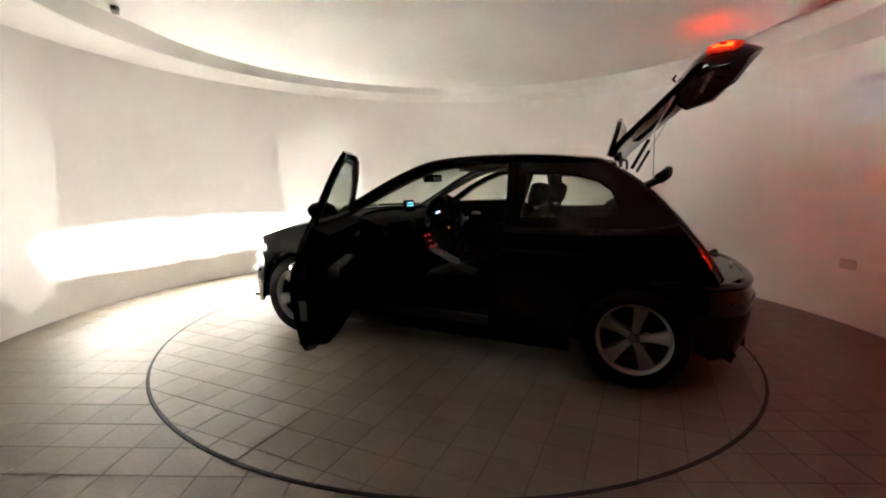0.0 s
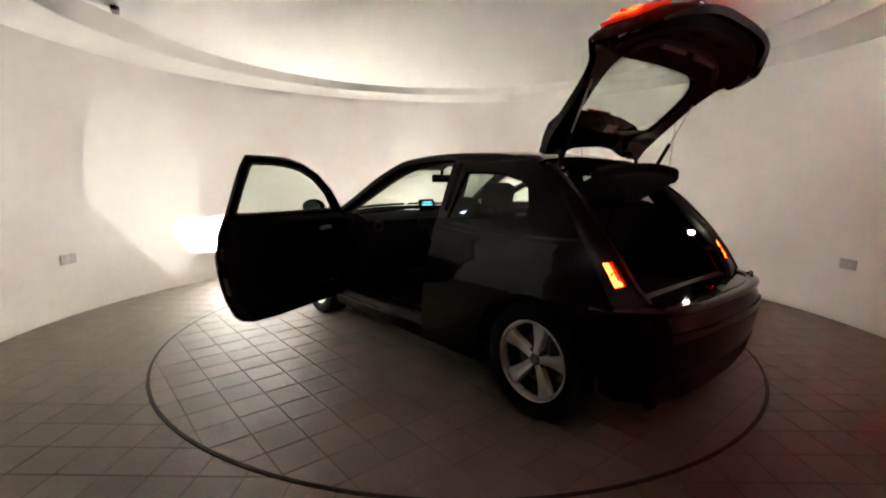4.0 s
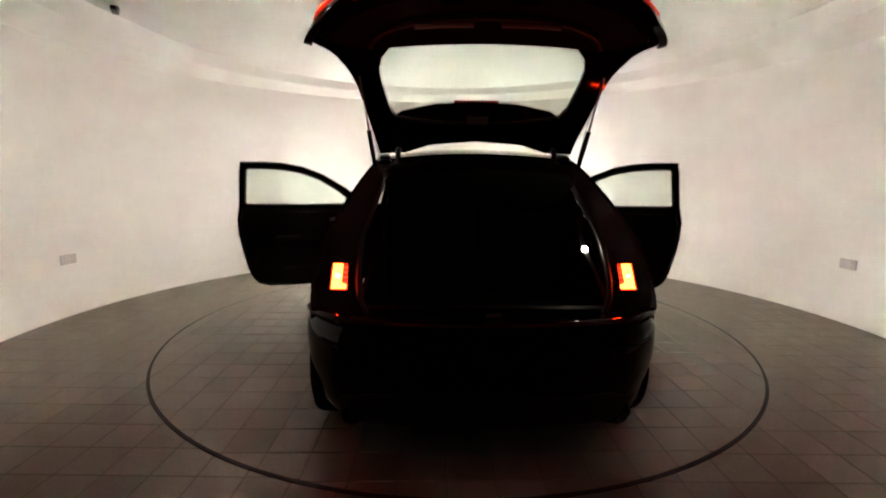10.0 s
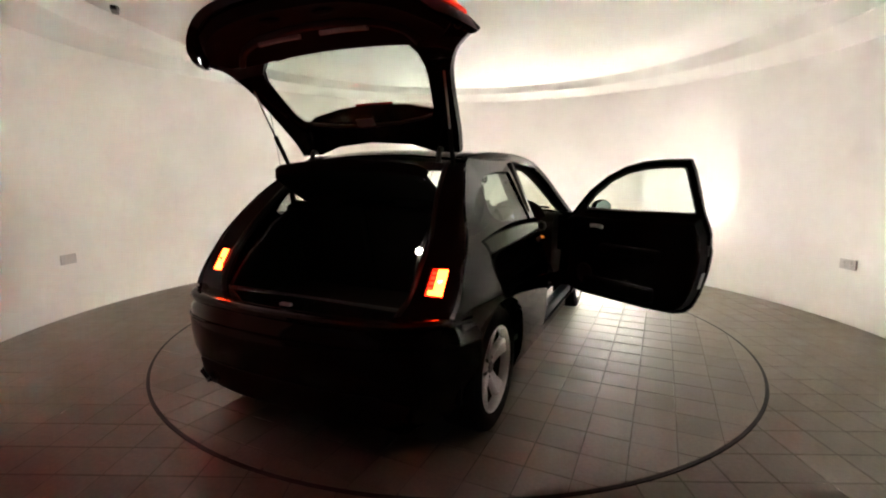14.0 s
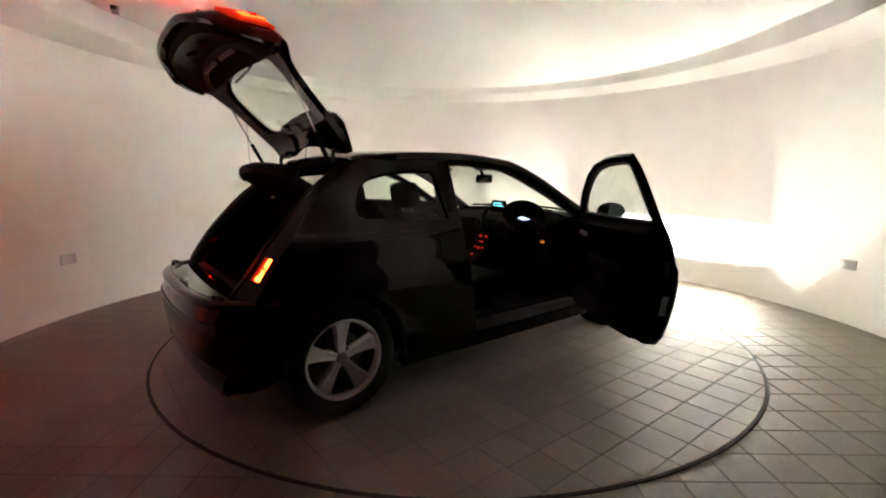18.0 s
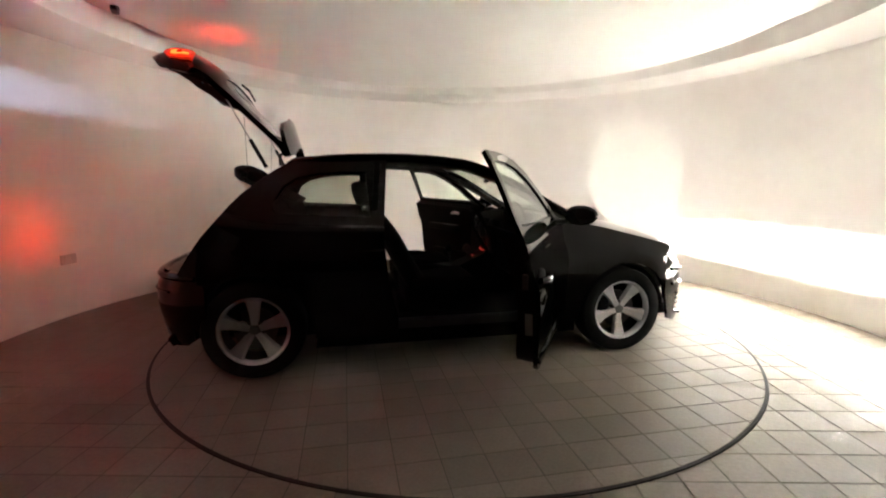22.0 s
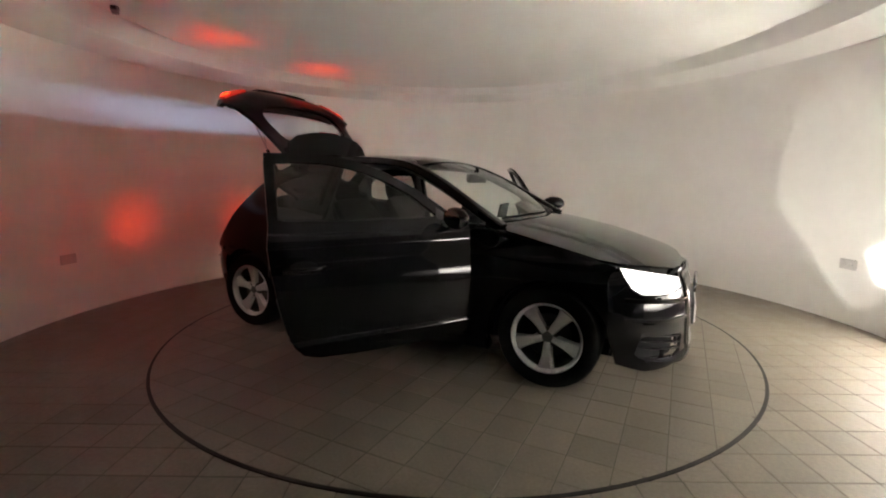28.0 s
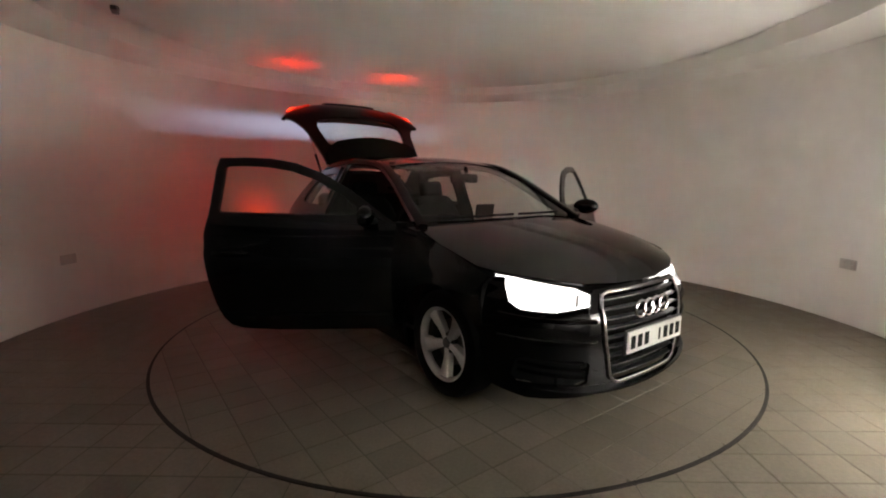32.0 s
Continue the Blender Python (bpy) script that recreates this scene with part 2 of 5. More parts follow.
def sweep(path, w, h, up=(0, 0, 1), n=8, closed=False, bm=None, power=0.6):
    """A rounded bar of width w and height h along path; w and h may be lists."""
    bm = bm or bmesh.new()
    path = [Vector(p) for p in path]
    rings, k = [], len(path)
    for i, p in enumerate(path):
        a = path[(i - 1) % k] if closed or i else p
        b = path[(i + 1) % k] if closed or i < k - 1 else p
        d = (b - a).normalized()
        s = d.cross(Vector(up)).normalized()
        t = s.cross(d)
        ww, hh = (w[i] if isinstance(w, list) else w) / 2, (h[i] if isinstance(h, list) else h) / 2
        ring = []
        for j in range(n):
            c, q = math.cos(2 * math.pi * (j + 0.5) / n), math.sin(2 * math.pi * (j + 0.5) / n)
            ring.append(bm.verts.new(p + s * ww * math.copysign(abs(c) ** power, c) + t * hh * math.copysign(abs(q) ** power, q)))
        rings.append(ring)
    for i in range(k if closed else k - 1):
        a, b = rings[i], rings[(i + 1) % k]
        for j in range(n):
            bm.faces.new([a[j], a[(j + 1) % n], b[(j + 1) % n], b[j]])
    if not closed:
        bm.faces.new(list(reversed(rings[0])))
        bm.faces.new(rings[-1])
    bmesh.ops.recalc_face_normals(bm, faces=bm.faces)
    return bm


def prism(poly, a, b, axis="x", bm=None):
    """A flat outline drawn out from a to b along an axis; the outline runs in the other two axes, in order."""
    bm = bm or bmesh.new()

    def at(p, h):
        return {"x": (h, p[0], p[1]), "y": (p[0], h, p[1]), "z": (p[0], p[1], h)}[axis]
    lo, hi = [bm.verts.new(at(p, a)) for p in poly], [bm.verts.new(at(p, b)) for p in poly]
    bm.faces.new(lo)
    bm.faces.new(list(reversed(hi)))
    for i in range(len(poly)):
        j = (i + 1) % len(poly)
        bm.faces.new([lo[i], hi[i], hi[j], lo[j]])
    bmesh.ops.recalc_face_normals(bm, faces=bm.faces)
    return bm


def ball(x, y, z, rx, ry, rz, bm=None, n=16):
    b = bmesh.new()
    bmesh.ops.create_uvsphere(b, u_segments=n, v_segments=n // 2, radius=1)
    bmesh.ops.scale(b, vec=(rx, ry, rz), verts=b.verts)
    bmesh.ops.translate(b, vec=(x, y, z), verts=b.verts)
    return merge(bm, b)


def disc(x, y, z, ry, rz, facing, n=12):
    """A flat oval filament sheet at (x, y, z) that faces along +x or -x."""
    bm = bmesh.new()
    vs = [bm.verts.new((x, y + facing * ry * math.cos(2 * math.pi * k / n), z + rz * math.sin(2 * math.pi * k / n))) for k in range(n)]
    bm.faces.new(vs)
    return bm


# ---- the round room ----
GAP = math.asin(2.3 / WALL_R)            # half of the drive-in opening, behind the camera's sides
A0, A1 = -math.pi / 2 + GAP, 1.5 * math.pi - GAP


def build_room():
    bm = lathe([(WALL_R, -0.02), (WALL_R, SOFFIT_Z + 0.3), (WALL_R + 0.2, SOFFIT_Z + 0.3), (WALL_R + 0.2, -0.02)], 140, closed=True, arc=(A0, A1))
    for end in (A0, A1):
        c, s = math.cos(end), math.sin(end)
        vs = [bm.verts.new((r * c, r * s, z)) for r, z in ((WALL_R, -0.02), (WALL_R, SOFFIT_Z + 0.3), (WALL_R + 0.2, SOFFIT_Z + 0.3), (WALL_R + 0.2, -0.02))]
        bm.faces.new(vs)
    wall = part("wall_round", bm, M_WALL, None)
    wall.location = WALL_C
    tagged(wall, "curved white plastered wall round the turntable room", "wall", kind="structure")
    # ceiling: outer soffit ring, recess and inner disc
    bm = lathe([(WALL_R + 0.1, SOFFIT_Z), (SOFFIT_R + 0.02, SOFFIT_Z), (SOFFIT_R, SOFFIT_Z + 0.012), (SOFFIT_R, RECESS_Z), (WALL_R + 0.1, RECESS_Z)], 160, closed=True)
    ob = part("ceiling_soffit", bm, M_CEIL, None)
    ob.location = WALL_C
    tagged(ob, "white plaster soffit ring under the ceiling edge", "ceiling", kind="structure")
    bm = lathe([(0.0, DISC_Z), (DISC_R - 0.01, DISC_Z), (DISC_R, DISC_Z + 0.01), (DISC_R, DISC_Z + 0.07), (0.0, DISC_Z + 0.07)], 160)
    ob = part("ceiling", bm, M_CEIL, None)
    ob.location = WALL_C
    tagged(ob, "round white ceiling disc with a shadow gap", "ceiling", kind="structure")
    bm = lathe([(0.0, RECESS_Z), (WALL_R + 0.2, RECESS_Z), (WALL_R + 0.2, RECESS_Z + 0.1), (0.0, RECESS_Z + 0.1)], 64)
    ob = part("ceiling_slab", bm, M_CEIL, None)
    ob.location = WALL_C
    tagged(ob, "plain slab above the ceiling disc", "ceiling", kind="structure")
    # unseen drive-in passage added behind the camera
    for name, x in (("wall_passage_left", -2.45), ("wall_passage_right", 2.45)):
        ob = part(name, box(x, -4.92, 1.27, 0.2, 4.5, 2.58), M_PASSAGE, None, smooth=0)
        tagged(ob, "unseen dark passage wall, added for the reflections", "wall", kind="structure")
    ob = part("wall_passage_end", box(0, -7.2, 1.27, 5.1, 0.2, 2.58), M_PASSAGE, None, smooth=0)
    tagged(ob, "unseen dark end wall, added to close the passage", "wall", kind="structure")
    ob = part("ceiling_passage", box(0, -5.3, 2.72, 5.1, 4.0, 0.1), M_PASSAGE, None, smooth=0)
    tagged(ob, "unseen dark passage ceiling, added for the reflections", "ceiling", kind="structure")
    # ground sheet with the tile joints' colour
    ob = part("floor", box(0, -1.6, -0.06, 7.6, 11.6, 0.1032), M_GROUT, None, smooth=0)
    tagged(ob, "beige square ceramic tiled floor with dark joints", "floor", kind="structure")
    return ob


floor = build_room()


def socket(ang, z, w):
    """A white switched socket plate on the curved wall."""
    thing = new("wall_socket")
    m = Matrix.Translation(WALL_C) @ Matrix.Rotation(ang, 4, "Z") @ Matrix.Translation((WALL_R, 0, z))
    thing.matrix_basis = m
    part("plate", box(-0.006, 0, 0, 0.014, w, 0.086, 0.004), M_SOCKET, thing)
    for y in (-w * 0.22, w * 0.22):
        part("rocker", box(-0.0155, y, 0.022, 0.006, 0.02, 0.026, 0.002), M_SOCKET, thing)
        part("outlet", box(-0.0135, y, -0.016, 0.004, 0.036, 0.03, 0.002), M_SOCKET, thing)
    return tagged(thing, "pale grey double socket plate on the curved wall", "socket", "wall sockets")


socket(math.atan2(0.221, -3.409), 0.503, 0.15)
socket(math.atan2(0.268, 3.405), 0.511, 0.15)


def ceiling_sensor():
    thing = new("ceiling_sensor")
    thing.matrix_basis = pose(-2.33, -0.52, 2.372, 0, 0, -60)
    part("bracket", box(0, 0, -0.008, 0.05, 0.05, 0.016, 0.004), M_SENSOR, thing)
    part("housing", box(0.03, 0, -0.028, 0.11, 0.045, 0.035, 0.01), M_SENSOR, thing)
    part("nose", box(0.092, 0, -0.03, 0.02, 0.03, 0.024, 0.006), M_BLACK, thing)
    return tagged(thing, "small grey metal sensor at the ceiling edge", "sensor")


ceiling_sensor()

# ---- turntable ----
turntable = new("turntable")
tagged(turntable, "round turntable floor of square beige tiles in a steel rim", "turntable")
part("base", lathe([(0, -0.0024), (TABLE_R - 0.0105, -0.0024), (TABLE_R - 0.0105, -0.0085), (0, -0.0085)], 120), M_GROUT, turntable)
part("rim", lathe([(TABLE_R - 0.010, -0.008), (TABLE_R - 0.009, -0.001), (TABLE_R + 0.007, -0.001), (TABLE_R + 0.010, -0.006), (TABLE_R + 0.010, -0.009)], 160), M_STEEL, turntable, "dark steel edge ring")

# ---- the car: surfaces ----
HUB_X, HUB_Z, TYRE_R, ARCH_R = 1.2345, 0.302, 0.304, 0.352
F_WIDTH = graph((-1.80, 0.695), (-1.65, 0.762), (-1.5, 0.805), (-1.2, 0.848), (-0.7, 0.866), (0.0, 0.868), (0.8, 0.868), (1.2, 0.865), (1.45, 0.845), (1.6, 0.81), (1.75, 0.74))
F_SECTION = graph((0.15, -0.075), (0.28, -0.03), (0.40, -0.016), (0.54, -0.0035), (0.64, 0.0), (0.70, -0.003), (0.76, -0.014), (0.80, -0.034), (0.90, -0.058), (0.97, -0.088), (1.02, -0.115), (1.20, -0.195), (1.30, -0.245), (1.345, -0.275), (1.40, -0.335))


def side_y(x, z):
    y = F_WIDTH(x) + F_SECTION(z)
    if z > 1.0 and x < -0.4:
        y -= 0.06 * min(1, (-x - 0.4) / 0.6) * (z - 1.0) / 0.34
    if x > 0.74:
        y -= 0.02 * max(0, (z - 0.72) / 0.2) * min(1, (x - 0.74) / 0.5)
    return y


def side_map(s, inset=0.0):
    return lambda x, z: (x, s * (side_y(x, z) - inset), z)


ROOF_C = graph((-1.03, 1.352), (-0.9, 1.384), (-0.6, 1.404), (-0.3, 1.412), (0.0, 1.398), (0.15, 1.377), (0.25, 1.352))
BONNET_C = graph((0.85, 0.985), (1.0, 0.965), (1.2, 0.93), (1.5, 0.862), (1.7, 0.797), (1.85, 0.728), (1.95, 0.665))
BONNET_T = graph((0.74, 0.945), (1.0, 0.902), (1.2, 0.862), (1.5, 0.785), (1.62, 0.745), (1.8, 0.70), (1.95, 0.65))


def roof_map(x, y):
    return (x, y, ROOF_C(x) - 0.055 * (abs(y) / 0.58) ** 2.4)


def bonnet_map(x, y):
    hw = side_y(min(x, 1.5), BONNET_T(min(x, 1.5)))
    return (x, y, BONNET_C(x) - (BONNET_C(x) - BONNET_T(x)) * min(1.1, abs(y) / hw) ** 2.4)


def plan_curve(pts):
    """Arc-length table of a half plan outline from the centre line to the side; gives a map (u, z) with a section offset."""
    run = curve(pts, 10)
    arc = [0.0]
    for a, b in zip(run, run[1:]):
        arc.append(arc[-1] + (b - a).length)

    def at(u):
        s = math.copysign(1, u)
        u = abs(u)
        i = 0
        while i < len(arc) - 2 and arc[i + 1] < u:
            i += 1
        t = (u - arc[i]) / (arc[i + 1] - arc[i])
        p = run[i].lerp(run[i + 1], t)
        d = (run[i + 1] - run[i]).normalized()
        return Vector((p.x, s * p.y, 0)), Vector((d.y, -s * d.x, 0)) * math.copysign(1, p.x)
    return at


FRONT = plan_curve([(1.985, 0), (1.975, 0.2), (1.94, 0.4), (1.885, 0.55), (1.79, 0.68), (1.66, 0.775), (1.52, 0.835), (1.42, 0.85)])
REAR = plan_curve([(-1.881, 0), (-1.878, 0.2), (-1.855, 0.42), (-1.805, 0.59), (-1.73, 0.682), (-1.62, 0.765), (-1.5, 0.812), (-1.4, 0.834)])
F_FRONT = graph((0.10, -0.09), (0.14, -0.035), (0.2, -0.005), (0.32, 0.0), (0.45, 0.0), (0.55, -0.008), (0.62, -0.028), (0.68, -0.06), (0.74, -0.11), (0.80, -0.17))
F_REAR = graph((0.16, -0.09), (0.22, -0.045), (0.32, -0.02), (0.38, 0.0), (0.5, 0.012), (0.58, 0.004), (0.63, -0.02), (0.66, -0.05))


def front_map(u, z):
    p, n = FRONT(u)
    p = p + n * F_FRONT(z)
    return (p.x, p.y, z)


def rear_map(u, z):
    p, n = REAR(u)
    p = p - n * F_REAR(z) if n.x > 0 else p + n * F_REAR(z)
    return (p.x, p.y, z)


def arch(cx, a0, a1, n=18, r=ARCH_R):
    return [(cx + r * math.cos(radians(a0 + (a1 - a0) * i / n)), HUB_Z + r * math.sin(radians(a0 + (a1 - a0) * i / n))) for i in range(n + 1)]


car = new("car")
tagged(car, "black three-door hatchback with doors and tailgate open, lamps lit", "car")

QUARTER_WINDOW = [(-0.525, 0.985), (-0.80, 0.992), (-1.06, 1.008), (-1.105, 1.025), (-1.10, 1.075), (-1.05, 1.168), (-0.97, 1.220), (-0.85, 1.250), (-0.70, 1.262), (-0.545, 1.262)]
REAR_EDGE = graph((0.60, -1.66), (0.66, -1.645), (0.70, -1.62), (0.84, -1.53), (1.0, -1.40), (1.1, -1.315), (1.19, -1.21), (1.27, -1.10), (1.33, -1.0), (1.36, -0.96))


def lamp_well(c, deep, hw, hh, size, mat, lamp, lining):
    """A bulb sunk in a lined well that opens to the rear."""
    bm = bmesh.new()
    for a, b, w, h in ((hw + 0.0005, 0, 0.001, hh * 2 + 0.002), (-hw - 0.0005, 0, 0.001, hh * 2 + 0.002), (0, hh + 0.0005, hw * 2 + 0.002, 0.001), (0, -hh - 0.0005, hw * 2 + 0.002, 0.001)):
        box(deep / 2 + 0.003, a, b, deep + 0.006, w, h, bm=bm)
    box(deep + 0.006, 0, 0, 0.002, hw * 2 + 0.002, hh * 2 + 0.002, bm=bm)
    bmesh.ops.translate(bm, vec=c, verts=bm.verts)
    part("lamp_well", bm, lining, lamp, smooth=0)
    bm = bmesh.new()
    w, h = hw + 0.0025, hh + 0.0025
    for y, z, a, b in ((w, 0, 0.001, h * 2), (-w, 0, 0.001, h * 2), (0, h, w * 2, 0.001), (0, -h, w * 2, 0.001)):
        box(deep / 2 + 0.018, y, z, deep - 0.015, a, b, bm=bm)
    box(deep + 0.011, 0, 0, 0.002, w * 2, h * 2, bm=bm)
    bmesh.ops.translate(bm, vec=c, verts=bm.verts)
    part("well_sleeve", bm, M_BLACK, lamp, smooth=0)
    part("lamp_bulb", disc(c.x + deep, c.y, c.z, size, size, -1), mat, lamp, "glowing red bulb")


def body_side(s):
    quarter = [(-0.36, 0.24), (-0.365, 0.36), (-0.425, 0.60), (-0.445, 0.83), (-0.44, 0.97), (-0.41, 1.30), (-0.40, 1.345), (-0.6, 1.348), (-0.8, 1.343), (-0.96, 1.335)]
    quarter += [(REAR_EDGE(z), z) for z in (1.30, 1.25, 1.19, 1.12, 1.05, 0.97, 0.90, 0.84, 0.77, 0.70, 0.655)]
    quarter += [(-1.60, 0.62), (-1.575, 0.5), (-1.572, 0.39)] + arch(-HUB_X, 12, 172)[::-1] + [(-0.87, 0.24)]
    q = part("rear_quarter_panel", panel(quarter, side_map(s), 0.03, [QUARTER_WINDOW], 0.045, -s), M_PAINT, car)
    part("quarter_window", panel(QUARTER_WINDOW, side_map(s, 0.012), 0.005, (), 0.08, -s), G_DARK, q, "fixed tinted quarter window", shadow=False)
    fender = [(0.745, 0.24), (0.745, 0.945), (0.87, 0.925), (1.0, 0.902), (1.2, 0.862), (1.35, 0.826), (1.5, 0.785), (1.60, 0.752), (1.56, 0.70), (1.555, 0.62), (1.575, 0.5), (1.575, 0.39)]
    fender += arch(HUB_X, 12, 172) + [(0.87, 0.24)]
    part("front_wing", panel(fender, side_map(s), 0.025, (), 0.045, -s), M_PAINT, car)
    sill = [(-0.875, 0.17), (0.875, 0.17), (0.86, 0.25), (0.745, 0.262), (-0.36, 0.262), (-0.86, 0.25)]
    part("sill", panel(sill, side_map(s, 0.004), 0.07, (), 0.06, -s), M_PAINT, car)
    part("door_jamb", box(0.735, s * 0.765, 0.62, 0.085, 0.075, 0.66, 0.02), M_BLACK, car, "dark door hinge pillar")
    part("inner_wing", box(0.85, s * 0.74, 0.765, 0.21, 0.115, 0.30, 0.015), M_BLACK, car, "dark panel behind the front wing")
    part("sill_step", box(0.19, s * 0.775, 0.29, 1.12, 0.075, 0.06, 0.012), M_PLASTIC, car, "black plastic door sill")
    part("sill_strip", box(0.19, s * 0.79, 0.3215, 0.55, 0.03, 0.004, 0.001), M_PLASTIC, car, "black ribbed sill strip")
    # inner liners of both wheel arches
    for cx in (-HUB_X, HUB_X):
        bm = lathe([(0.338, s * 0.50), (0.35, s * 0.50), (0.35, s * 0.77), (0.338, s * 0.77)], 24, "y", True, arc=(radians(-8), radians(188)))
        bmesh.ops.translate(bm, vec=(cx, 0, HUB_Z), verts=bm.verts)
        part("wheel_arch_liner", bm, M_BLACK, car)
    # pillars along the screen and the door opening
    a = curve([(0.93, s * 0.735, 0.925), (0.72, s * 0.69, 1.04), (0.45, s * 0.632, 1.195), (0.2, s * 0.588, 1.302), (0.0, s * 0.572, 1.337), (-0.25, s * 0.567, 1.352), (-0.5, s * 0.56, 1.352), (-0.75, s * 0.54, 1.342), (-0.95, s * 0.512, 1.318), (-1.02, s * 0.50, 1.295)], 6)
    part("a_pillar", sweep(a, 0.07, 0.06, n=10), M_PAINT, car)
    a = curve([(0.86, s * 0.69, 0.935), (0.70, s * 0.65, 1.025), (0.43, s * 0.595, 1.17), (0.19, s * 0.552, 1.275), (0.0, s * 0.54, 1.312), (-0.4, s * 0.535, 1.33)], 5)
    part("pillar_trim", sweep(a, 0.05, 0.045, n=8), M_HEADLINER, car, "grey inner pillar trim")
    part("b_pillar", sweep(curve([(-0.45, s * 0.76, 0.28), (-0.50, s * 0.77, 0.62), (-0.50, s * 0.725, 0.95), (-0.475, s * 0.61, 1.22), (-0.465, s * 0.575, 1.30)], 5), 0.10, 0.06, up=(1, 0, 0), n=8), M_TRIM, car, "dark inner door pillar")
    part("roof_rail_trim", sweep(curve([(0.10, s * 0.56, 1.325), (-0.4, s * 0.545, 1.345), (-0.9, s * 0.505, 1.335), (-1.0, s * 0.50, 1.315)], 5), 0.06, 0.05, n=8), M_PLASTIC, car)
    # rear aperture flange beside the boot
    def flange(y, z):
        return (REAR_EDGE(z) + 0.012 - 0.18 * max(0, side_y(REAR_EDGE(z), z) - abs(y)) * min(1, max(0.25, (1.15 - z) / 0.3)), y, z)
    zs = (0.64, 0.70, 0.77, 0.84, 0.90, 0.97, 1.05, 1.12, 1.19, 1.25, 1.30)
    out = [(s * (side_y(REAR_EDGE(z), z) - 0.004), z) for z in zs]
    inn = [(s * (0.565 - 0.11 * max(0, (z - 0.95) / 0.35) - 0.05 * max(0, 0.72 - z) / 0.08), z) for z in reversed(zs)]
    part("boot_surround", panel(out + inn, flange, 0.03, [[(s * 0.609, 0.731), (s * 0.688, 0.729), (s * 0.687, 0.835), (s * 0.615, 0.837)]], 0.05, -1), M_APERTURE, car, "satin black boot aperture")
    part("boot_seal", sweep([flange(y * 0.995, z) for y, z in reversed(inn)], 0.022, 0.03, up=(1, 0, 0), n=6), M_PLASTIC, car, "black rubber boot seal")
    # stop and tail lamp behind the tailgate
    well = [(s * 0.6485, 0.7715), (s * 0.6705, 0.7715), (s * 0.6705, 0.7935), (s * 0.6485, 0.7935)]
    def rearward(y, z, proud):
        return Vector((0.5 * (flange(s * 0.625, z)[0] + flange(y, z)[0]) - proud, y, z))
    lamp = part("body_tail_lamp", panel([(s * 0.606, 0.728), (s * 0.688, 0.725), (s * 0.692, 0.735), (s * 0.690, 0.838), (s * 0.612, 0.840), (s * 0.605, 0.832)], lambda y, z: rearward(y, z, -0.016), 0.007, [well], 0.04, -1), E_TAIL, car, "red lamp strip glowing beside the boot")
    core = [(s * 0.618, 0.733), (s * 0.683, 0.732), (s * 0.682, 0.832), (s * 0.640, 0.832), (s * 0.640, 0.752), (s * 0.618, 0.749)]
    part("light_guide", panel(core, lambda y, z: rearward(y, z, -0.012), 0.003, [well], 0.05, -1), E_TAILCORE, lamp, "bright angled light guide")
    for z0 in (0.764, 0.784, 0.804, 0.822):
        part("light_rib", panel([(s * 0.612, z0), (s * 0.635, z0), (s * 0.635, z0 + 0.006), (s * 0.612, z0 + 0.006)], lambda y, z: rearward(y, z, -0.013), 0.002, (), 0.05, -1), M_REDLENS, lamp)
    # lining carries a painted red glow so the well's hole isn't dark
    lamp_well(rearward(s * 0.6595, 0.7825, -0.010), 0.075, 0.010, 0.010, 0.0092, E_TAILBEAM, lamp, E_TAIL)
    return lamp


for s in (1, -1):
    body_side(s)

part("roof", panel([(0.23, -0.52), (0.2, -0.56), (-0.4, -0.565), (-0.95, -0.53), (-1.0, -0.50), (-1.02, -0.3), (-1.03, 0), (-1.02, 0.3), (-1.0, 0.50), (-0.95, 0.53), (-0.4, 0.565), (0.2, 0.56), (0.23, 0.52), (0.255, 0.25), (0.265, 0)], roof_map, 0.012, (), 0.06, 1), M_PAINT, car)
part("headliner", panel([(0.18, -0.50), (-0.95, -0.47), (-0.95, 0.47), (0.18, 0.50)], lambda x, y: Vector(roof_map(x, y)) - Vector((0, 0, 0.03)), 0.02, (), 0.1, 1), M_HEADLINER, car, "grey cloth headliner")
BON = [(0.80, -0.70), (0.86, -0.745), (1.2, -0.80), (1.5, -0.79), (1.60, -0.735), (1.70, -0.655), (1.79, -0.55), (1.865, -0.41), (1.90, -0.2), (1.91, 0)]
part("bonnet", panel(BON + [(x, -y) for x, y in BON[-2::-1]] + [(0.95, 0.45), (1.0, 0), (0.95, -0.45)], bonnet_map, 0.015, (), 0.05, 1), M_PAINT, car)
part("scuttle", panel([(0.80, -0.68), (0.96, -0.44), (1.02, 0), (0.96, 0.44), (0.80, 0.68), (0.74, 0.66), (0.85, 0.42), (0.90, 0), (0.85, -0.42), (0.74, -0.66)], lambda x, y: (x, y, 0.955 - 0.03 * (y / 0.7) ** 2 - 0.05 * (x - 0.9)), 0.02, (), 0.06, 1), M_PLASTIC, car, "black plastic scuttle below the windscreen")


def screen_map(y, v):
    q = (y / 0.7) ** 2
    base = Vector((0.99 - 0.19 * q, y, 0.95 - 0.015 * q))
    top = Vector((0.25 - 0.06 * q, y * 0.79, 1.352 - 0.045 * q))
    p = base.lerp(top, v)
    return p + Vector((0.5, 0, 0.86)) * 0.05 * math.sin(math.pi * v)


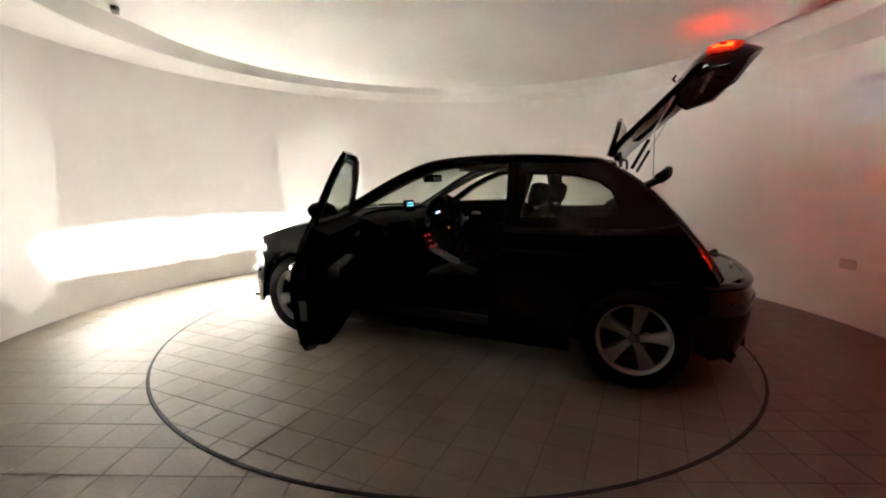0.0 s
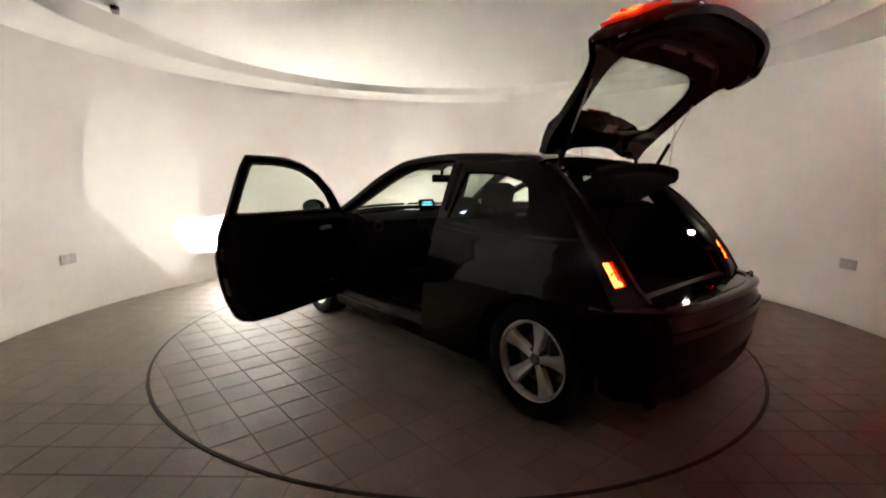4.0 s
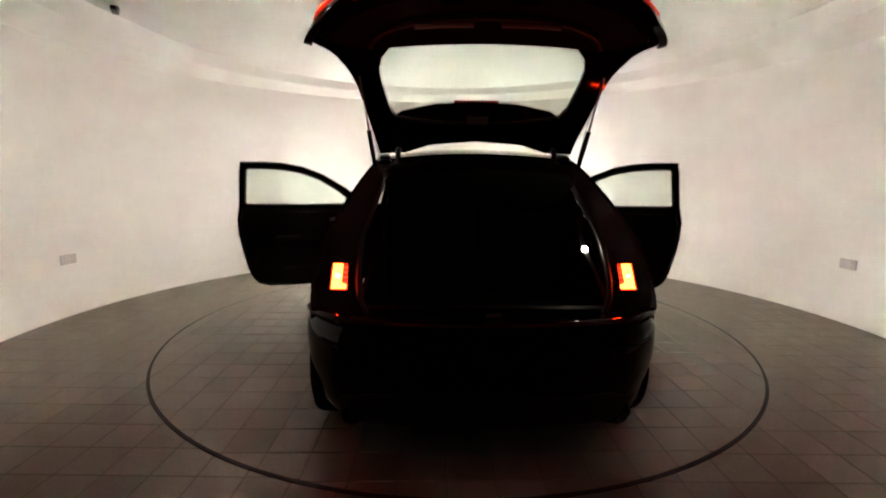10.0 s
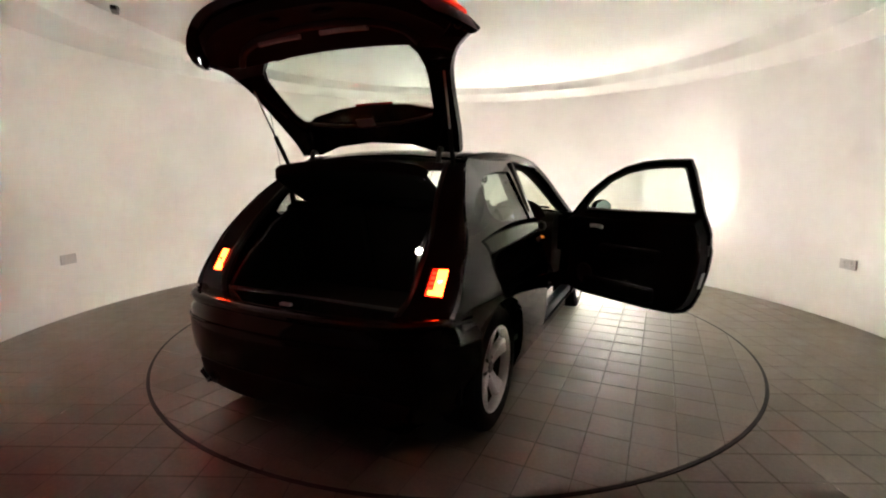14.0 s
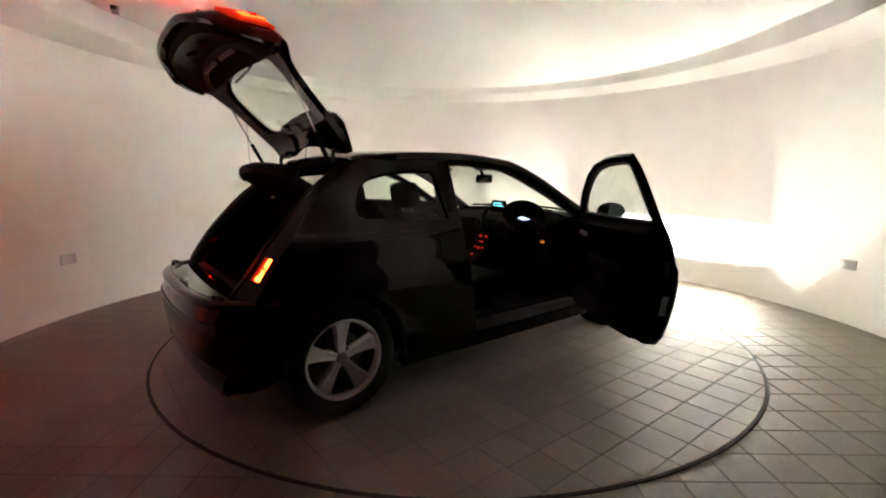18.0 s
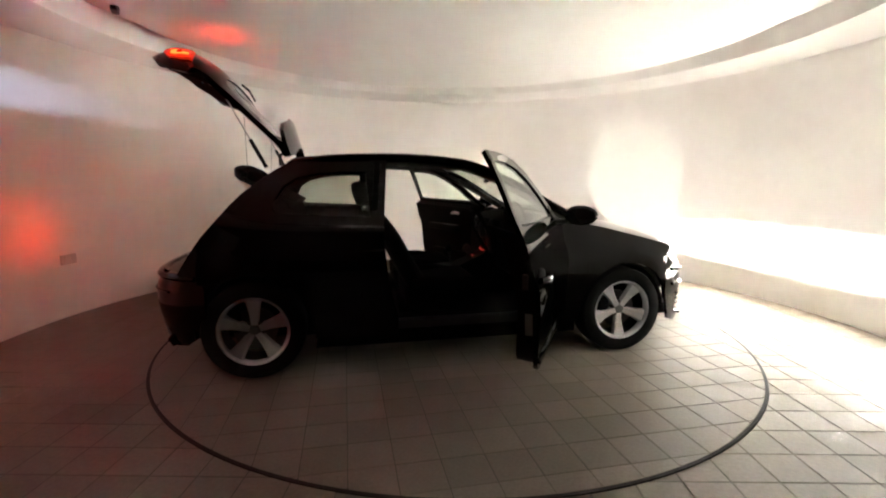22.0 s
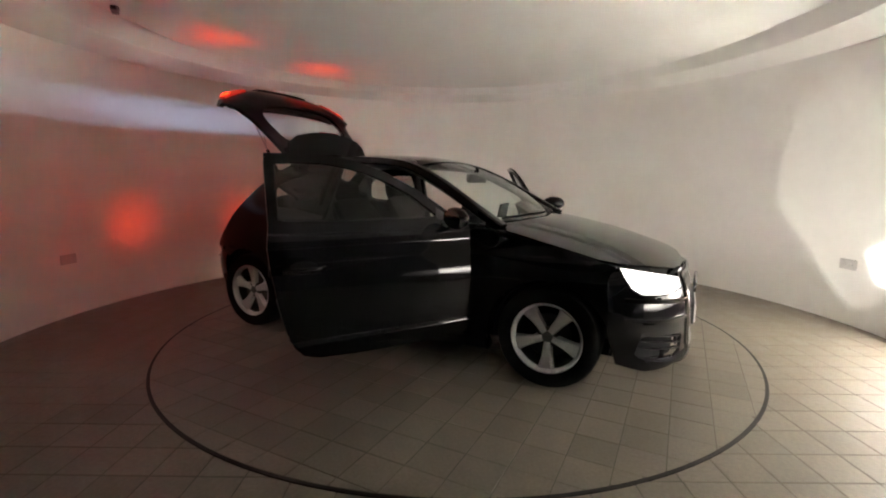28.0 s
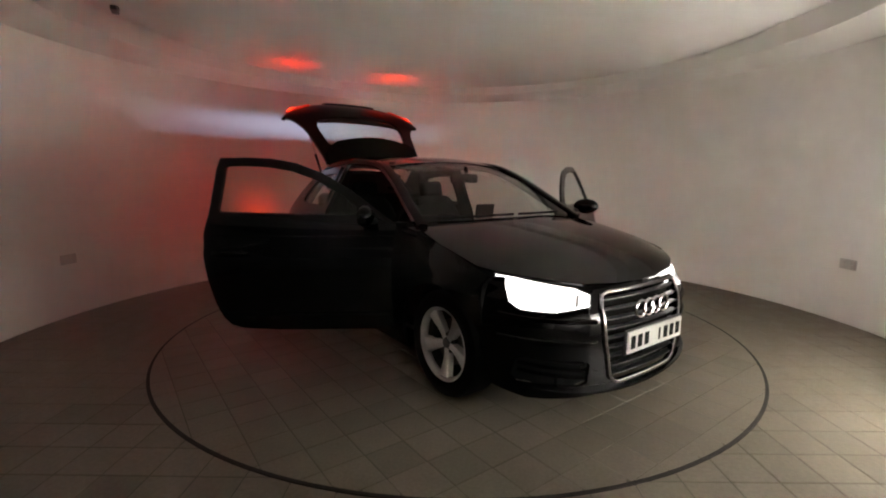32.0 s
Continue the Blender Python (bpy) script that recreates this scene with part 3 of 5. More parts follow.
part("windscreen", panel([(-0.70, 0), (0.70, 0), (0.70, 1), (-0.70, 1)], lambda y, v: screen_map(y, v), 0.005, (), 0.12, 1), G_GREEN, car, "clear laminated windscreen", shadow=False)
for s in (1, -1):
    part("wiper", sweep([Vector(screen_map(s * 0.30 - 0.28 + k * 0.11, 0.03)) + Vector((0.02, 0, 0.018)) for k in range(6)], 0.012, 0.018, n=6), M_BLACK, car)

# ---- front end ----
GRILLE = [(-0.25, 0.205), (0.25, 0.205), (0.30, 0.235), (0.345, 0.43), (0.365, 0.60), (0.345, 0.655), (0.30, 0.668), (-0.30, 0.668), (-0.345, 0.655), (-0.365, 0.60), (-0.345, 0.43), (-0.30, 0.235)]
INTAKE = [(0.47, 0.215), (0.80, 0.245), (0.83, 0.275), (0.80, 0.36), (0.74, 0.375), (0.45, 0.345), (0.43, 0.32), (0.44, 0.23)]
LAMP = [(0.432, 0.608), (0.412, 0.660), (0.60, 0.692), (0.80, 0.722), (0.885, 0.733), (0.875, 0.70), (0.845, 0.64), (0.79, 0.602), (0.62, 0.592)]
bump = [(-0.99, 0.40), (-0.93, 0.215), (-0.75, 0.160), (-0.4, 0.145), (0.4, 0.145), (0.75, 0.160), (0.93, 0.215), (0.99, 0.40), (0.985, 0.56), (0.985, 0.70), (0.955, 0.735), (0.895, 0.735), (0.884, 0.70), (0.852, 0.634), (0.79, 0.596), (0.62, 0.586), (0.426, 0.600), (0.404, 0.664), (0.38, 0.68), (0, 0.69)]
bump += [(-u, z) for u, z in bump[-2:8:-1]] + [(-0.985, 0.56)]
part("front_bumper", panel(bump, front_map, 0.02, [GRILLE, INTAKE, [(-u, z) for u, z in INTAKE]], 0.045, 1), M_PAINT, car)
part("grille_back", panel([(u * 1.02, z) for u, z in GRILLE], lambda u, z: Vector(front_map(u, z)) - Vector((0.055, 0, 0)), 0.01, (), 0.1, 1), M_BLACK, car)
part("grille_frame", sweep([Vector(front_map(u, z)) + Vector((0.006, 0, 0)) for u, z in dense(GRILLE, 0.04)], 0.019, 0.018, up=(1, 0, 0), n=8, closed=True), M_CHROME, car, "chrome grille surround")
for k in range(9):
    z = 0.245 + k * 0.048
    w = 0.29 + 0.06 * min(1, (z - 0.23) / 0.3)
    part("grille_slat", sweep([Vector(front_map(-w + 2 * w * i / 10, z)) - Vector((0.018, 0, 0)) for i in range(11)], 0.03, 0.012, n=6), M_SLAT, car)
for s in (1, -1):
    part("intake_back", panel([(s * u, z) for u, z in INTAKE], lambda u, z: Vector(front_map(u, z)) - Vector((0.05, 0, 0)), 0.01, (), 0.1, 1), M_BLACK, car)
    for k in range(3):
        z = 0.255 + k * 0.036
        part("intake_slat", sweep([Vector(front_map(s * (0.45 + 0.037 * i), z + 0.006 * i)) - Vector((0.015, 0, 0)) for i in range(10)], 0.03, 0.012, n=6), M_PAINT, car)
    for z in (0.43, 0.535):
        part("bumper_fold", sweep([Vector(front_map(s * (0.40 + 0.05 * i), z + 0.004 * i)) + Vector((0.002, 0, 0)) for i in range(11)], 0.020, 0.026, n=8), M_PAINT, car)
    part("bumper_lip", sweep([Vector(front_map(s * 0.085 * i, 0.160 + 0.0009 * i * i)) + Vector((0.008, 0, 0)) for i in range(10)], 0.045, 0.018, n=8), M_PAINT, car, "gloss black lower bumper lip")
plate = part("number_plate", box(1.998, 0.045, 0.405, 0.012, 0.52, 0.112, 0.004), M_PLATE, car, "white number plate with dark bars")
for i, w in enumerate((0.038, 0.038, 0.038, 0.0, 0.014, 0.038, 0.038, 0.038)):
    if w:
        part("plate_bar", box(2.0055, -0.175 + 0.062 * i, 0.405, 0.004, w, 0.066, 0.001), M_BLACK, plate)
part("plate_holder", box(1.988, 0.045, 0.405, 0.014, 0.54, 0.13, 0.004), M_PLASTIC, car)
for i in range(4):
    bm = lathe([(0.043 + 0.008 * math.cos(a), 0.008 * math.sin(a)) for a in (k * math.pi / 4 for k in range(8))], 24, "x", True)
    bmesh.ops.translate(bm, vec=(1.992 + 0.003 * (i % 2), -0.105 + 0.07 * i, 0.567), verts=bm.verts)
    part("badge_ring", bm, M_CHROME, car)


BOWL_EDGE = [(0.432, 0.608), (0.412, 0.660), (0.60, 0.692), (0.73, 0.711), (0.73, 0.597), (0.62, 0.592)]


def headlamp(s):
    """Projector and side bulb in a self-glowing reflector housing behind a clear lens."""
    # the bowl glows by its material in place of reflected bulb light
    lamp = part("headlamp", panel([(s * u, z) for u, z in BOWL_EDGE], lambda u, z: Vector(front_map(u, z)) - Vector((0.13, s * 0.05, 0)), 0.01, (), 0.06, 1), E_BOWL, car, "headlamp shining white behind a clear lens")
    part("lamp_back", panel([(s * u, 0.655 + (z - 0.655) * 1.15) for u, z in BOWL_EDGE], lambda u, z: Vector(front_map(u, z)) - Vector((0.15, s * 0.05, 0)), 0.01, (), 0.06, 1), M_BLACK, lamp)
    rim = [Vector(front_map(s * u, z)) for u, z in dense(LAMP, 0.05)]
    back = [p - Vector((0.135, s * 0.05, 0)) for p in rim]
    bm = bmesh.new()
    a, b = [bm.verts.new(p) for p in rim], [bm.verts.new(p) for p in back]
    for i in range(len(a)):
        j = (i + 1) % len(a)
        bm.faces.new([a[i], a[j], b[j], b[i]])
    bmesh.ops.solidify(bm, geom=bm.faces[:], thickness=0.006)
    part("lamp_shell", bm, E_HOUSING, lamp)
    part("outer_reflector", panel([(s * u, z) for u, z in ((0.72, 0.60), (0.79, 0.605), (0.84, 0.645), (0.87, 0.70), (0.88, 0.728), (0.80, 0.72), (0.72, 0.71))], lambda u, z: Vector(front_map(u, z)) - Vector((0.125, s * 0.05, 0)), 0.006, (), 0.05, 1), E_HOUSING, lamp)
    # added glowing ledge along the lens's lower edge, turned up to light the ceiling, hidden from the ground by the
    # lamp's lip
    low = graph((0.46, 0.606), (0.54, 0.5985), (0.62, 0.5935), (0.70, 0.5965), (0.79, 0.604))
    bm = bmesh.new()
    rows = []
    for i in range(12):
        u = 0.485 + 0.275 * i / 11
        p = Vector(front_map(s * u, low(u)))
        n = Vector((0.9, s * 0.43, 0))
        rows.append((bm.verts.new(p - n * 0.075 + Vector((0, 0, 0.002))), bm.verts.new(p - n * 0.090 + Vector((0, 0, 0.014)))))
    for (a, b), (c, d) in zip(rows, rows[1:]):
        f = bm.faces.new([a, c, d, b])
        f.normal_update()
        if f.normal.z < 0:
            f.normal_flip()
    part("added_glow_ledge", bm, E_STRIP, lamp, "added white glowing ledge inside the headlamp", smooth=0)
    # projector: a bulb in a black tube with a wide slot; the tube has a dim painted glow
    cx, cy, cz = 1.76, s * 0.565, 0.655
    bm = bmesh.new()
    for x0, x1, y0, y1, z0, z1 in ((-0.10, 0.0, -0.045, -0.041, -0.021, 0.015), (-0.10, 0.0, 0.041, 0.045, -0.021, 0.015), (-0.10, 0.0, -0.041, 0.041, 0.012, 0.015), (-0.10, 0.0, -0.041, 0.041, -0.021, -0.018), (-0.104, -0.10, -0.045, 0.045, -0.021, 0.015)):
        box((x0 + x1) / 2, (y0 + y1) / 2, (z0 + z1) / 2, x1 - x0, y1 - y0, z1 - z0, bm=bm)
    ap = [(s * y, z) for y, z in ((-0.018, -0.0110), (0.036, -0.0100), (0.041, -0.0005), (0.020, 0.0005), (-0.018, 0.0005))]
    panel([(-0.043, -0.0195), (0.043, -0.0195), (0.043, 0.0135), (-0.043, 0.0135)], lambda y, z: (0.0, y, z), 0.003, [ap], 0.03, 1, bm=bm)
    bmesh.ops.translate(bm, vec=(cx, cy, cz), verts=bm.verts)
    part("projector", bm, E_HOUSING, lamp, smooth=0)
    part("bulb", disc(cx - 0.078, cy, cz, 0.0115, 0.0056, 1, 16), E_BEAM, lamp, "glowing white bulb")
    # side bulb close behind the outer corner of the lens; its box throws a sharp-edged patch outward and up
    aim = radians(48)
    at, deep = Vector((1.645, s * 0.670, 0.697)), 0.016
    turn_out = Matrix.Translation(at) @ Matrix.Rotation(s * aim, 4, "Z")
    hole = []
    for az, el in ((48, 39), (54, 30.5), (57, 21), (58, 9.5), (42, -8), (33, -17), (24, -15), (20, 6), (19, 26), (22, 30), (33, 36)):
        d = radians(az) - aim
        hole.append((s * deep * math.tan(d), deep * math.tan(radians(el)) / math.cos(d)))
    # added mask plate: its hole cuts the wall patch, its white is emission
    bm = panel([(s * y, z) for y, z in ((-0.0125, -0.0075), (0.0065, -0.0075), (0.0065, 0.0165), (-0.0125, 0.0165))], lambda y, z: (deep, y, z), 0.0006, [hole], 0.006, 1)
    bmesh.ops.transform(bm, matrix=turn_out, verts=bm.verts)
    part("patch_mask", bm, E_BOWL, lamp, "white glowing mask plate that shapes the side patch", smooth=0)
    bm = bmesh.new()
    for x0, x1, y0, y1, z0, z1 in ((-0.006, deep, -0.0135, -0.0125, -0.0085, 0.0175), (-0.006, deep, 0.0065, 0.0075, -0.0085, 0.0175), (-0.006, deep, -0.0125, 0.0065, 0.0165, 0.0175), (-0.006, deep, -0.0125, 0.0065, -0.0085, -0.0075), (-0.007, -0.006, -0.0135, 0.0075, -0.0085, 0.0175)):
        box((x0 + x1) / 2, s * (y0 + y1) / 2, (z0 + z1) / 2, x1 - x0, y1 - y0, z1 - z0, bm=bm)
    bmesh.ops.transform(bm, matrix=turn_out, verts=bm.verts)
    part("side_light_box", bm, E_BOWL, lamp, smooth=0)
    bm = disc(0, 0, 0, 0.0004, 0.0004, 1, 6)
    bmesh.ops.transform(bm, matrix=turn_out, verts=bm.verts)
    part("side_bulb", bm, E_SPILL, lamp, "glowing side bulb", smooth=0)
    part("indicator_fin", panel([(s * u, z) for u, z in ((0.482, 0.609), (0.500, 0.609), (0.478, 0.662), (0.462, 0.660))], lambda u, z: Vector(front_map(u, z)) - Vector((0.014, 0, 0)), 0.012, (), 0.05, 1), M_CAP, lamp, "grey fin between main lamp and indicator")
    part("lamp_lens", panel([(s * u, z) for u, z in LAMP], lambda u, z: Vector(front_map(u, z)) - Vector((0.004, 0, 0)), 0.003, (), 0.06, 1), G_LENS, lamp, "clear lamp lens", shadow=False)
    return lamp


for s in (1, -1):
    headlamp(s)

# ---- rear end ----
rb = [(-1.0, 0.40), (-0.985, 0.30), (-0.80, 0.20), (-0.4, 0.185), (0.4, 0.185), (0.80, 0.20), (0.985, 0.30), (1.0, 0.40), (1.0, 0.56), (0.965, 0.64), (0.80, 0.655), (0.15, 0.66), (-0.15, 0.66), (-0.80, 0.655), (-0.965, 0.64), (-1.0, 0.56)]
part("rear_bumper", panel(rb, rear_map, 0.03, (), 0.05, -1), M_PAINT, car)
part("bumper_ledge", panel([(-1.62, -0.70), (-1.70, -0.70), (-1.765, -0.56), (-1.81, -0.4), (-1.835, -0.2), (-1.84, 0), (-1.835, 0.2), (-1.81, 0.4), (-1.765, 0.56), (-1.70, 0.70), (-1.62, 0.70), (-1.60, 0.5), (-1.60, -0.5)], lambda x, y: (x, y, 0.652 - 0.02 * y * y), 0.02, (), 0.06, 1), M_PAINT, car)
part("bumper_shoulder", sweep([Vector(rear_map(-0.93 + 0.093 * i, 0.633)) + Vector((0.012, 0, 0.002)) for i in range(21)], 0.075, 0.045, n=12, power=0.9), M_PAINT, car, "rounded gloss shoulder of the rear bumper")
part("rear_valance", panel([(-0.62, 0.19), (0.62, 0.19), (0.66, 0.30), (0.5, 0.345), (-0.5, 0.345), (-0.66, 0.30)], lambda u, z: Vector(rear_map(u, z)) + Vector((-0.006, 0, 0)), 0.01, (), 0.06, -1), M_PLASTIC, car, "black plastic lower bumper insert")
part("bumper_crease", sweep([Vector(rear_map(-0.75 + 0.1 * i, 0.545)) + Vector((-0.004, 0, 0)) for i in range(16)], 0.012, 0.012, n=6), M_PAINT, car)
bm = lathe([(0.028, 0), (0.032, 0), (0.032, 0.2), (0.028, 0.2)], 20, "x", True)
bmesh.ops.translate(bm, vec=(-1.84, 0.42, 0.262), verts=bm.verts)
part("exhaust_pipe", bm, M_BARREL, car, "dark steel exhaust tailpipe")
part("boot_latch", box(-1.80, -0.02, 0.668, 0.02, 0.06, 0.014, 0.004), M_SATIN, car)

# ---- floor pan, boot and cabin ----
part("underbody", prism([(-1.72, 0.22), (-1.60, 0.20), (-0.9, 0.18), (0.9, 0.18), (1.6, 0.17), (1.85, 0.19), (1.85, 0.26), (0.95, 0.30), (0.80, 0.27), (-0.7, 0.27), (-0.85, 0.36), (-1.72, 0.36)], -0.56, 0.56, "y"), M_BLACK, car, smooth=0)
part("lamp_tray", box(1.62, 0, 0.572, 0.40, 1.30, 0.012), M_BLACK, car, smooth=0)
part("bulkhead", box(0.95, 0, 0.58, 0.04, 1.36, 0.66), M_BLACK, car, smooth=0)
part("engine_cover", box(1.35, 0, 0.52, 0.72, 0.96, 0.44, 0.05), M_BLACK, car)
part("boot_floor", box(-1.33, 0, 0.565, 0.58, 1.06, 0.03, 0.01), M_CARPET, car, "grey carpeted boot floor")
part("boot_lip", box(-1.615, 0, 0.62, 0.06, 1.10, 0.07, 0.02), M_PLASTIC, car, "black plastic loading lip")
for s in (1, -1):
    part("boot_side_trim", panel([(-1.62, 0.55), (-1.02, 0.55), (-1.02, 1.02), (-1.22, 1.04), (-1.36, 0.96), (-1.50, 0.82), (-1.60, 0.66)], lambda x, z: (x, s * (0.522 - 0.05 * (z - 0.55) + 0.05 * min(1, max(0, (-x - 1.46) / 0.12))), z), 0.02, (), 0.08, -s), M_TRIM, car, "dark boot side lining")
part("boot_lamp", box(-1.445, -0.495, 0.888, 0.036, 0.02, 0.027, 0.009, 3), E_BOOT, car, "glowing boot lamp")
shelf = part("parcel_shelf", panel([(-1.0, -0.47), (-1.31, -0.47), (-1.355, -0.40), (-1.378, -0.2), (-1.382, 0), (-1.378, 0.2), (-1.355, 0.40), (-1.31, 0.47), (-1.0, 0.47)], lambda x, y: (x, y, 1.075 - 0.56 * (x + 1.0) - 0.02 * (y / 0.47) ** 2), 0.03, (), 0.08, 1), M_TRIM, car, "dark parcel shelf tilted up by its cords")
part("shelf_lip", sweep(curve([(-1.31, -0.455, 1.225), (-1.355, -0.38, 1.258), (-1.372, 0, 1.28), (-1.355, 0.38, 1.258), (-1.31, 0.455, 1.225)], 6), 0.05, 0.065, n=8), M_TRIM, shelf)
part("rear_bench", box(-0.80, 0, 0.44, 0.46, 1.12, 0.18, 0.06, 3), M_CLOTH, car, "dark cloth rear bench")
for y in (-0.29, 0.29):
    part("rear_backrest", box(-1.04, y, 0.765, 0.14, 0.579, 0.64, 0.05, 3, m=pose(0, 0, 0, 0, -14, 0)), M_CLOTH, car, "dark cloth rear backrest")
    part("rear_headrest", box(-1.10, y, 1.075, 0.09, 0.24, 0.14, 0.035, 3, m=pose(0, 0, 0, 0, -10, 0)), M_CLOTH, car)
part("cabin_carpet", box(0.2, 0, 0.285, 1.5, 1.24, 0.02), M_CARPET, car, smooth=0)
for s in (1, -1):
    part("rear_side_trim", panel([(-0.50, 0.28), (-0.50, 0.968), (-1.10, 0.985), (-1.10, 0.55), (-0.85, 0.55), (-0.85, 0.28)], lambda x, z: (x, s * (side_y(x, z) - 0.10), z), 0.03, (), 0.1, -s), M_TRIM, car, "dark rear side lining")


def seat(s):
    y = s * 0.36
    base = part("front_seat", box(-0.03, y, 0.44, 0.52, 0.48, 0.16, 0.05, 3, m=pose(0, 0, 0, 0, -6, 0)), M_CLOTH, car, "dark cloth sports seat")
    part("seat_base", box(-0.12, y, 0.32, 0.42, 0.36, 0.09, 0.02), M_BLACK, base)
    for q in (-1, 1):
        part("seat_bolster", sweep(curve([(0.19, y + q * 0.225, 0.46), (-0.03, y + q * 0.24, 0.50), (-0.24, y + q * 0.23, 0.49)], 4), 0.09, 0.11, n=10, power=0.9), M_CLOTH, base)
    path = curve([(-0.18, y, 0.46), (-0.27, y, 0.62), (-0.36, y, 0.80), (-0.47, y, 0.96), (-0.53, y, 1.03)], 5)
    n = len(path)
    part("seat_backrest", sweep(path, [0.50 - 0.14 * (i / n) ** 2 for i in range(n)], [0.15 - 0.06 * i / n for i in range(n)], up=(1, 0, 0), n=16, power=0.55), M_CLOTH, base)
    part("headrest", box(-0.562, y, 1.115, 0.11, 0.235, 0.165, 0.053, 4, m=pose(0, 0, 0, 0, -12, 0)), M_CLOTH, base)
    for q in (-0.05, 0.05):
        part("headrest_post", sweep([(-0.54, y + q, 1.0), (-0.555, y + q, 1.08)], 0.012, 0.012, up=(1, 0, 0), n=6), M_SATIN, base)
    part("belt_anchor", box(-0.22, y - s * 0.26, 0.46, 0.03, 0.03, 0.12, 0.008), M_BLACK, base)


for s in (1, -1):
    seat(s)

dash_profile = [(0.92, 0.40), (0.68, 0.42), (0.53, 0.52), (0.525, 0.68), (0.548, 0.78), (0.57, 0.875), (0.62, 0.905), (0.72, 0.925), (0.92, 0.93)]
dash = part("dashboard", prism(dash_profile, -0.68, 0.68, "y"), M_TRIM, car, "dark soft dashboard with lit instruments")
for y in (-0.58, -0.14, 0.14, 0.58):
    bm = lathe([(0.030, -0.012), (0.046, -0.012), (0.046, 0.006), (0.030, 0.012)], 24, "x", True)
    bmesh.ops.translate(bm, vec=(0.556, y, 0.835), verts=bm.verts)
    part("air_vent", bm, M_PLASTIC, dash, "round black vent")
part("instrument_hood", sweep(curve([(0.57, -0.56, 0.885), (0.555, -0.50, 0.965), (0.55, -0.38, 0.99), (0.555, -0.26, 0.965), (0.57, -0.20, 0.885)], 6), 0.14, 0.03, up=(1, 0, 0), n=8), M_TRIM, dash)
part("instrument_cluster", box(0.585, -0.38, 0.915, 0.03, 0.30, 0.12, 0.02, m=pose(0, 0, 0, 0, 15, 0)), M_BLACK, dash)
for y in (-0.465, -0.295):
    bm = lathe([(0.032, 0), (0.043, 0), (0.043, 0.004), (0.032, 0.004)], 28, "x", True, arc=(radians(-40), radians(220)))
    bmesh.ops.translate(bm, vec=(0.566, y, 0.918), verts=bm.verts)
    part("dial", bm, E_DIAL, dash, "blue-white lit dial")
part("dial_display", box(0.567, -0.38, 0.92, 0.004, 0.06, 0.075, 0.003), E_DIAL, dash, "lit display between the dials")
part("dial_needle", box(0.564, -0.455, 0.915, 0.003, 0.04, 0.006, m=pose(0, 0, 0, 40, 0, 0)), E_REDBTN, dash)
part("dash_screen", box(0.66, 0.0, 0.985, 0.02, 0.165, 0.105, 0.006, m=pose(0, 0, 0, 0, 12, 0)), M_BLACK, dash, "fold-out screen on the dashboard")
for k, (w, z) in enumerate(((0.10, 1.012), (0.12, 0.990), (0.08, 0.965))):
    part("screen_line", box(0.648 + 0.003 * k, 0.0, z, 0.003, w, 0.010, m=pose(0, 0, 0, 0, 12, 0)), E_SCREEN, dash, "lit line on the screen")
cons = part("centre_console", prism([(0.62, 0.80), (0.53, 0.80), (0.42, 0.62), (0.22, 0.53), (-0.25, 0.50), (-0.25, 0.29), (0.80, 0.29)], -0.10, 0.10, "y"), M_TRIM, car, "dark centre console with red-lit buttons")
for k, (x, y, z, w, h, mt) in enumerate(((0.486, 0.035, 0.735, 0.03, 0.018, E_REDBTN), (0.486, -0.035, 0.735, 0.03, 0.018, E_REDBTN), (0.459, 0.0, 0.69, 0.05, 0.010, E_REDBTN), (0.431, 0.045, 0.645, 0.02, 0.014, E_REDBTN), (0.428, 0.0, 0.64, 0.02, 0.02, E_REDBTN), (0.431, -0.045, 0.645, 0.02, 0.014, E_REDBTN), (0.352, 0.0, 0.593, 0.03, 0.010, E_REDBTN))):
    part("lit_button", box(x, y, z, 0.006, w, h, 0.001), mt, cons)
part("headlamp_switch", box(0.538, -0.60, 0.745, 0.006, 0.03, 0.02, 0.002), E_AMBER, dash, "amber lit lamp switch")
part("gear_lever", sweep([(0.17, 0, 0.52), (0.15, 0, 0.64)], 0.02, 0.02, up=(1, 0, 0), n=8), M_PLASTIC, cons)
part("gear_knob", ball(0.148, 0, 0.66, 0.026, 0.026, 0.032), M_BLACK, cons)
wheel_m = Matrix.Translation((0.315, -0.37, 0.845)) @ Matrix.Rotation(radians(-24), 4, "Y")
bm = lathe([(0.178 + 0.015 * math.cos(a), 0.015 * math.sin(a)) for a in (k * math.pi / 4 for k in range(8))], 36, "x", True)
bmesh.ops.transform(bm, matrix=wheel_m, verts=bm.verts)
st = part("steering_wheel", bm, M_BLACK, car, "black three-spoke steering wheel")
for a in (0, 180, 270):
    d = Vector((0, math.cos(radians(a)), math.sin(radians(a))))
    part("spoke", sweep([wheel_m @ (d * 0.04 + Vector((0.02, 0, 0))), wheel_m @ (d * 0.175)], 0.045, 0.018, up=(1, 0, 0.4), n=8), M_PLASTIC, st)
part("airbag_cover", ball(*(wheel_m @ Vector((0.01, 0, 0))), 0.03, 0.07, 0.065), M_PLASTIC, st)
part("steering_column", sweep([wheel_m @ Vector((0.02, 0, 0)), (0.60, -0.37, 0.77)], 0.08, 0.08, n=10), M_BLACK, st)
mir = part("rear_view_mirror", box(0.45, -0.03, 1.225, 0.035, 0.225, 0.068, 0.016, 3, m=pose(0, 0, 0, 0, 0, -12)), M_BLACK, car, "interior mirror on the windscreen")
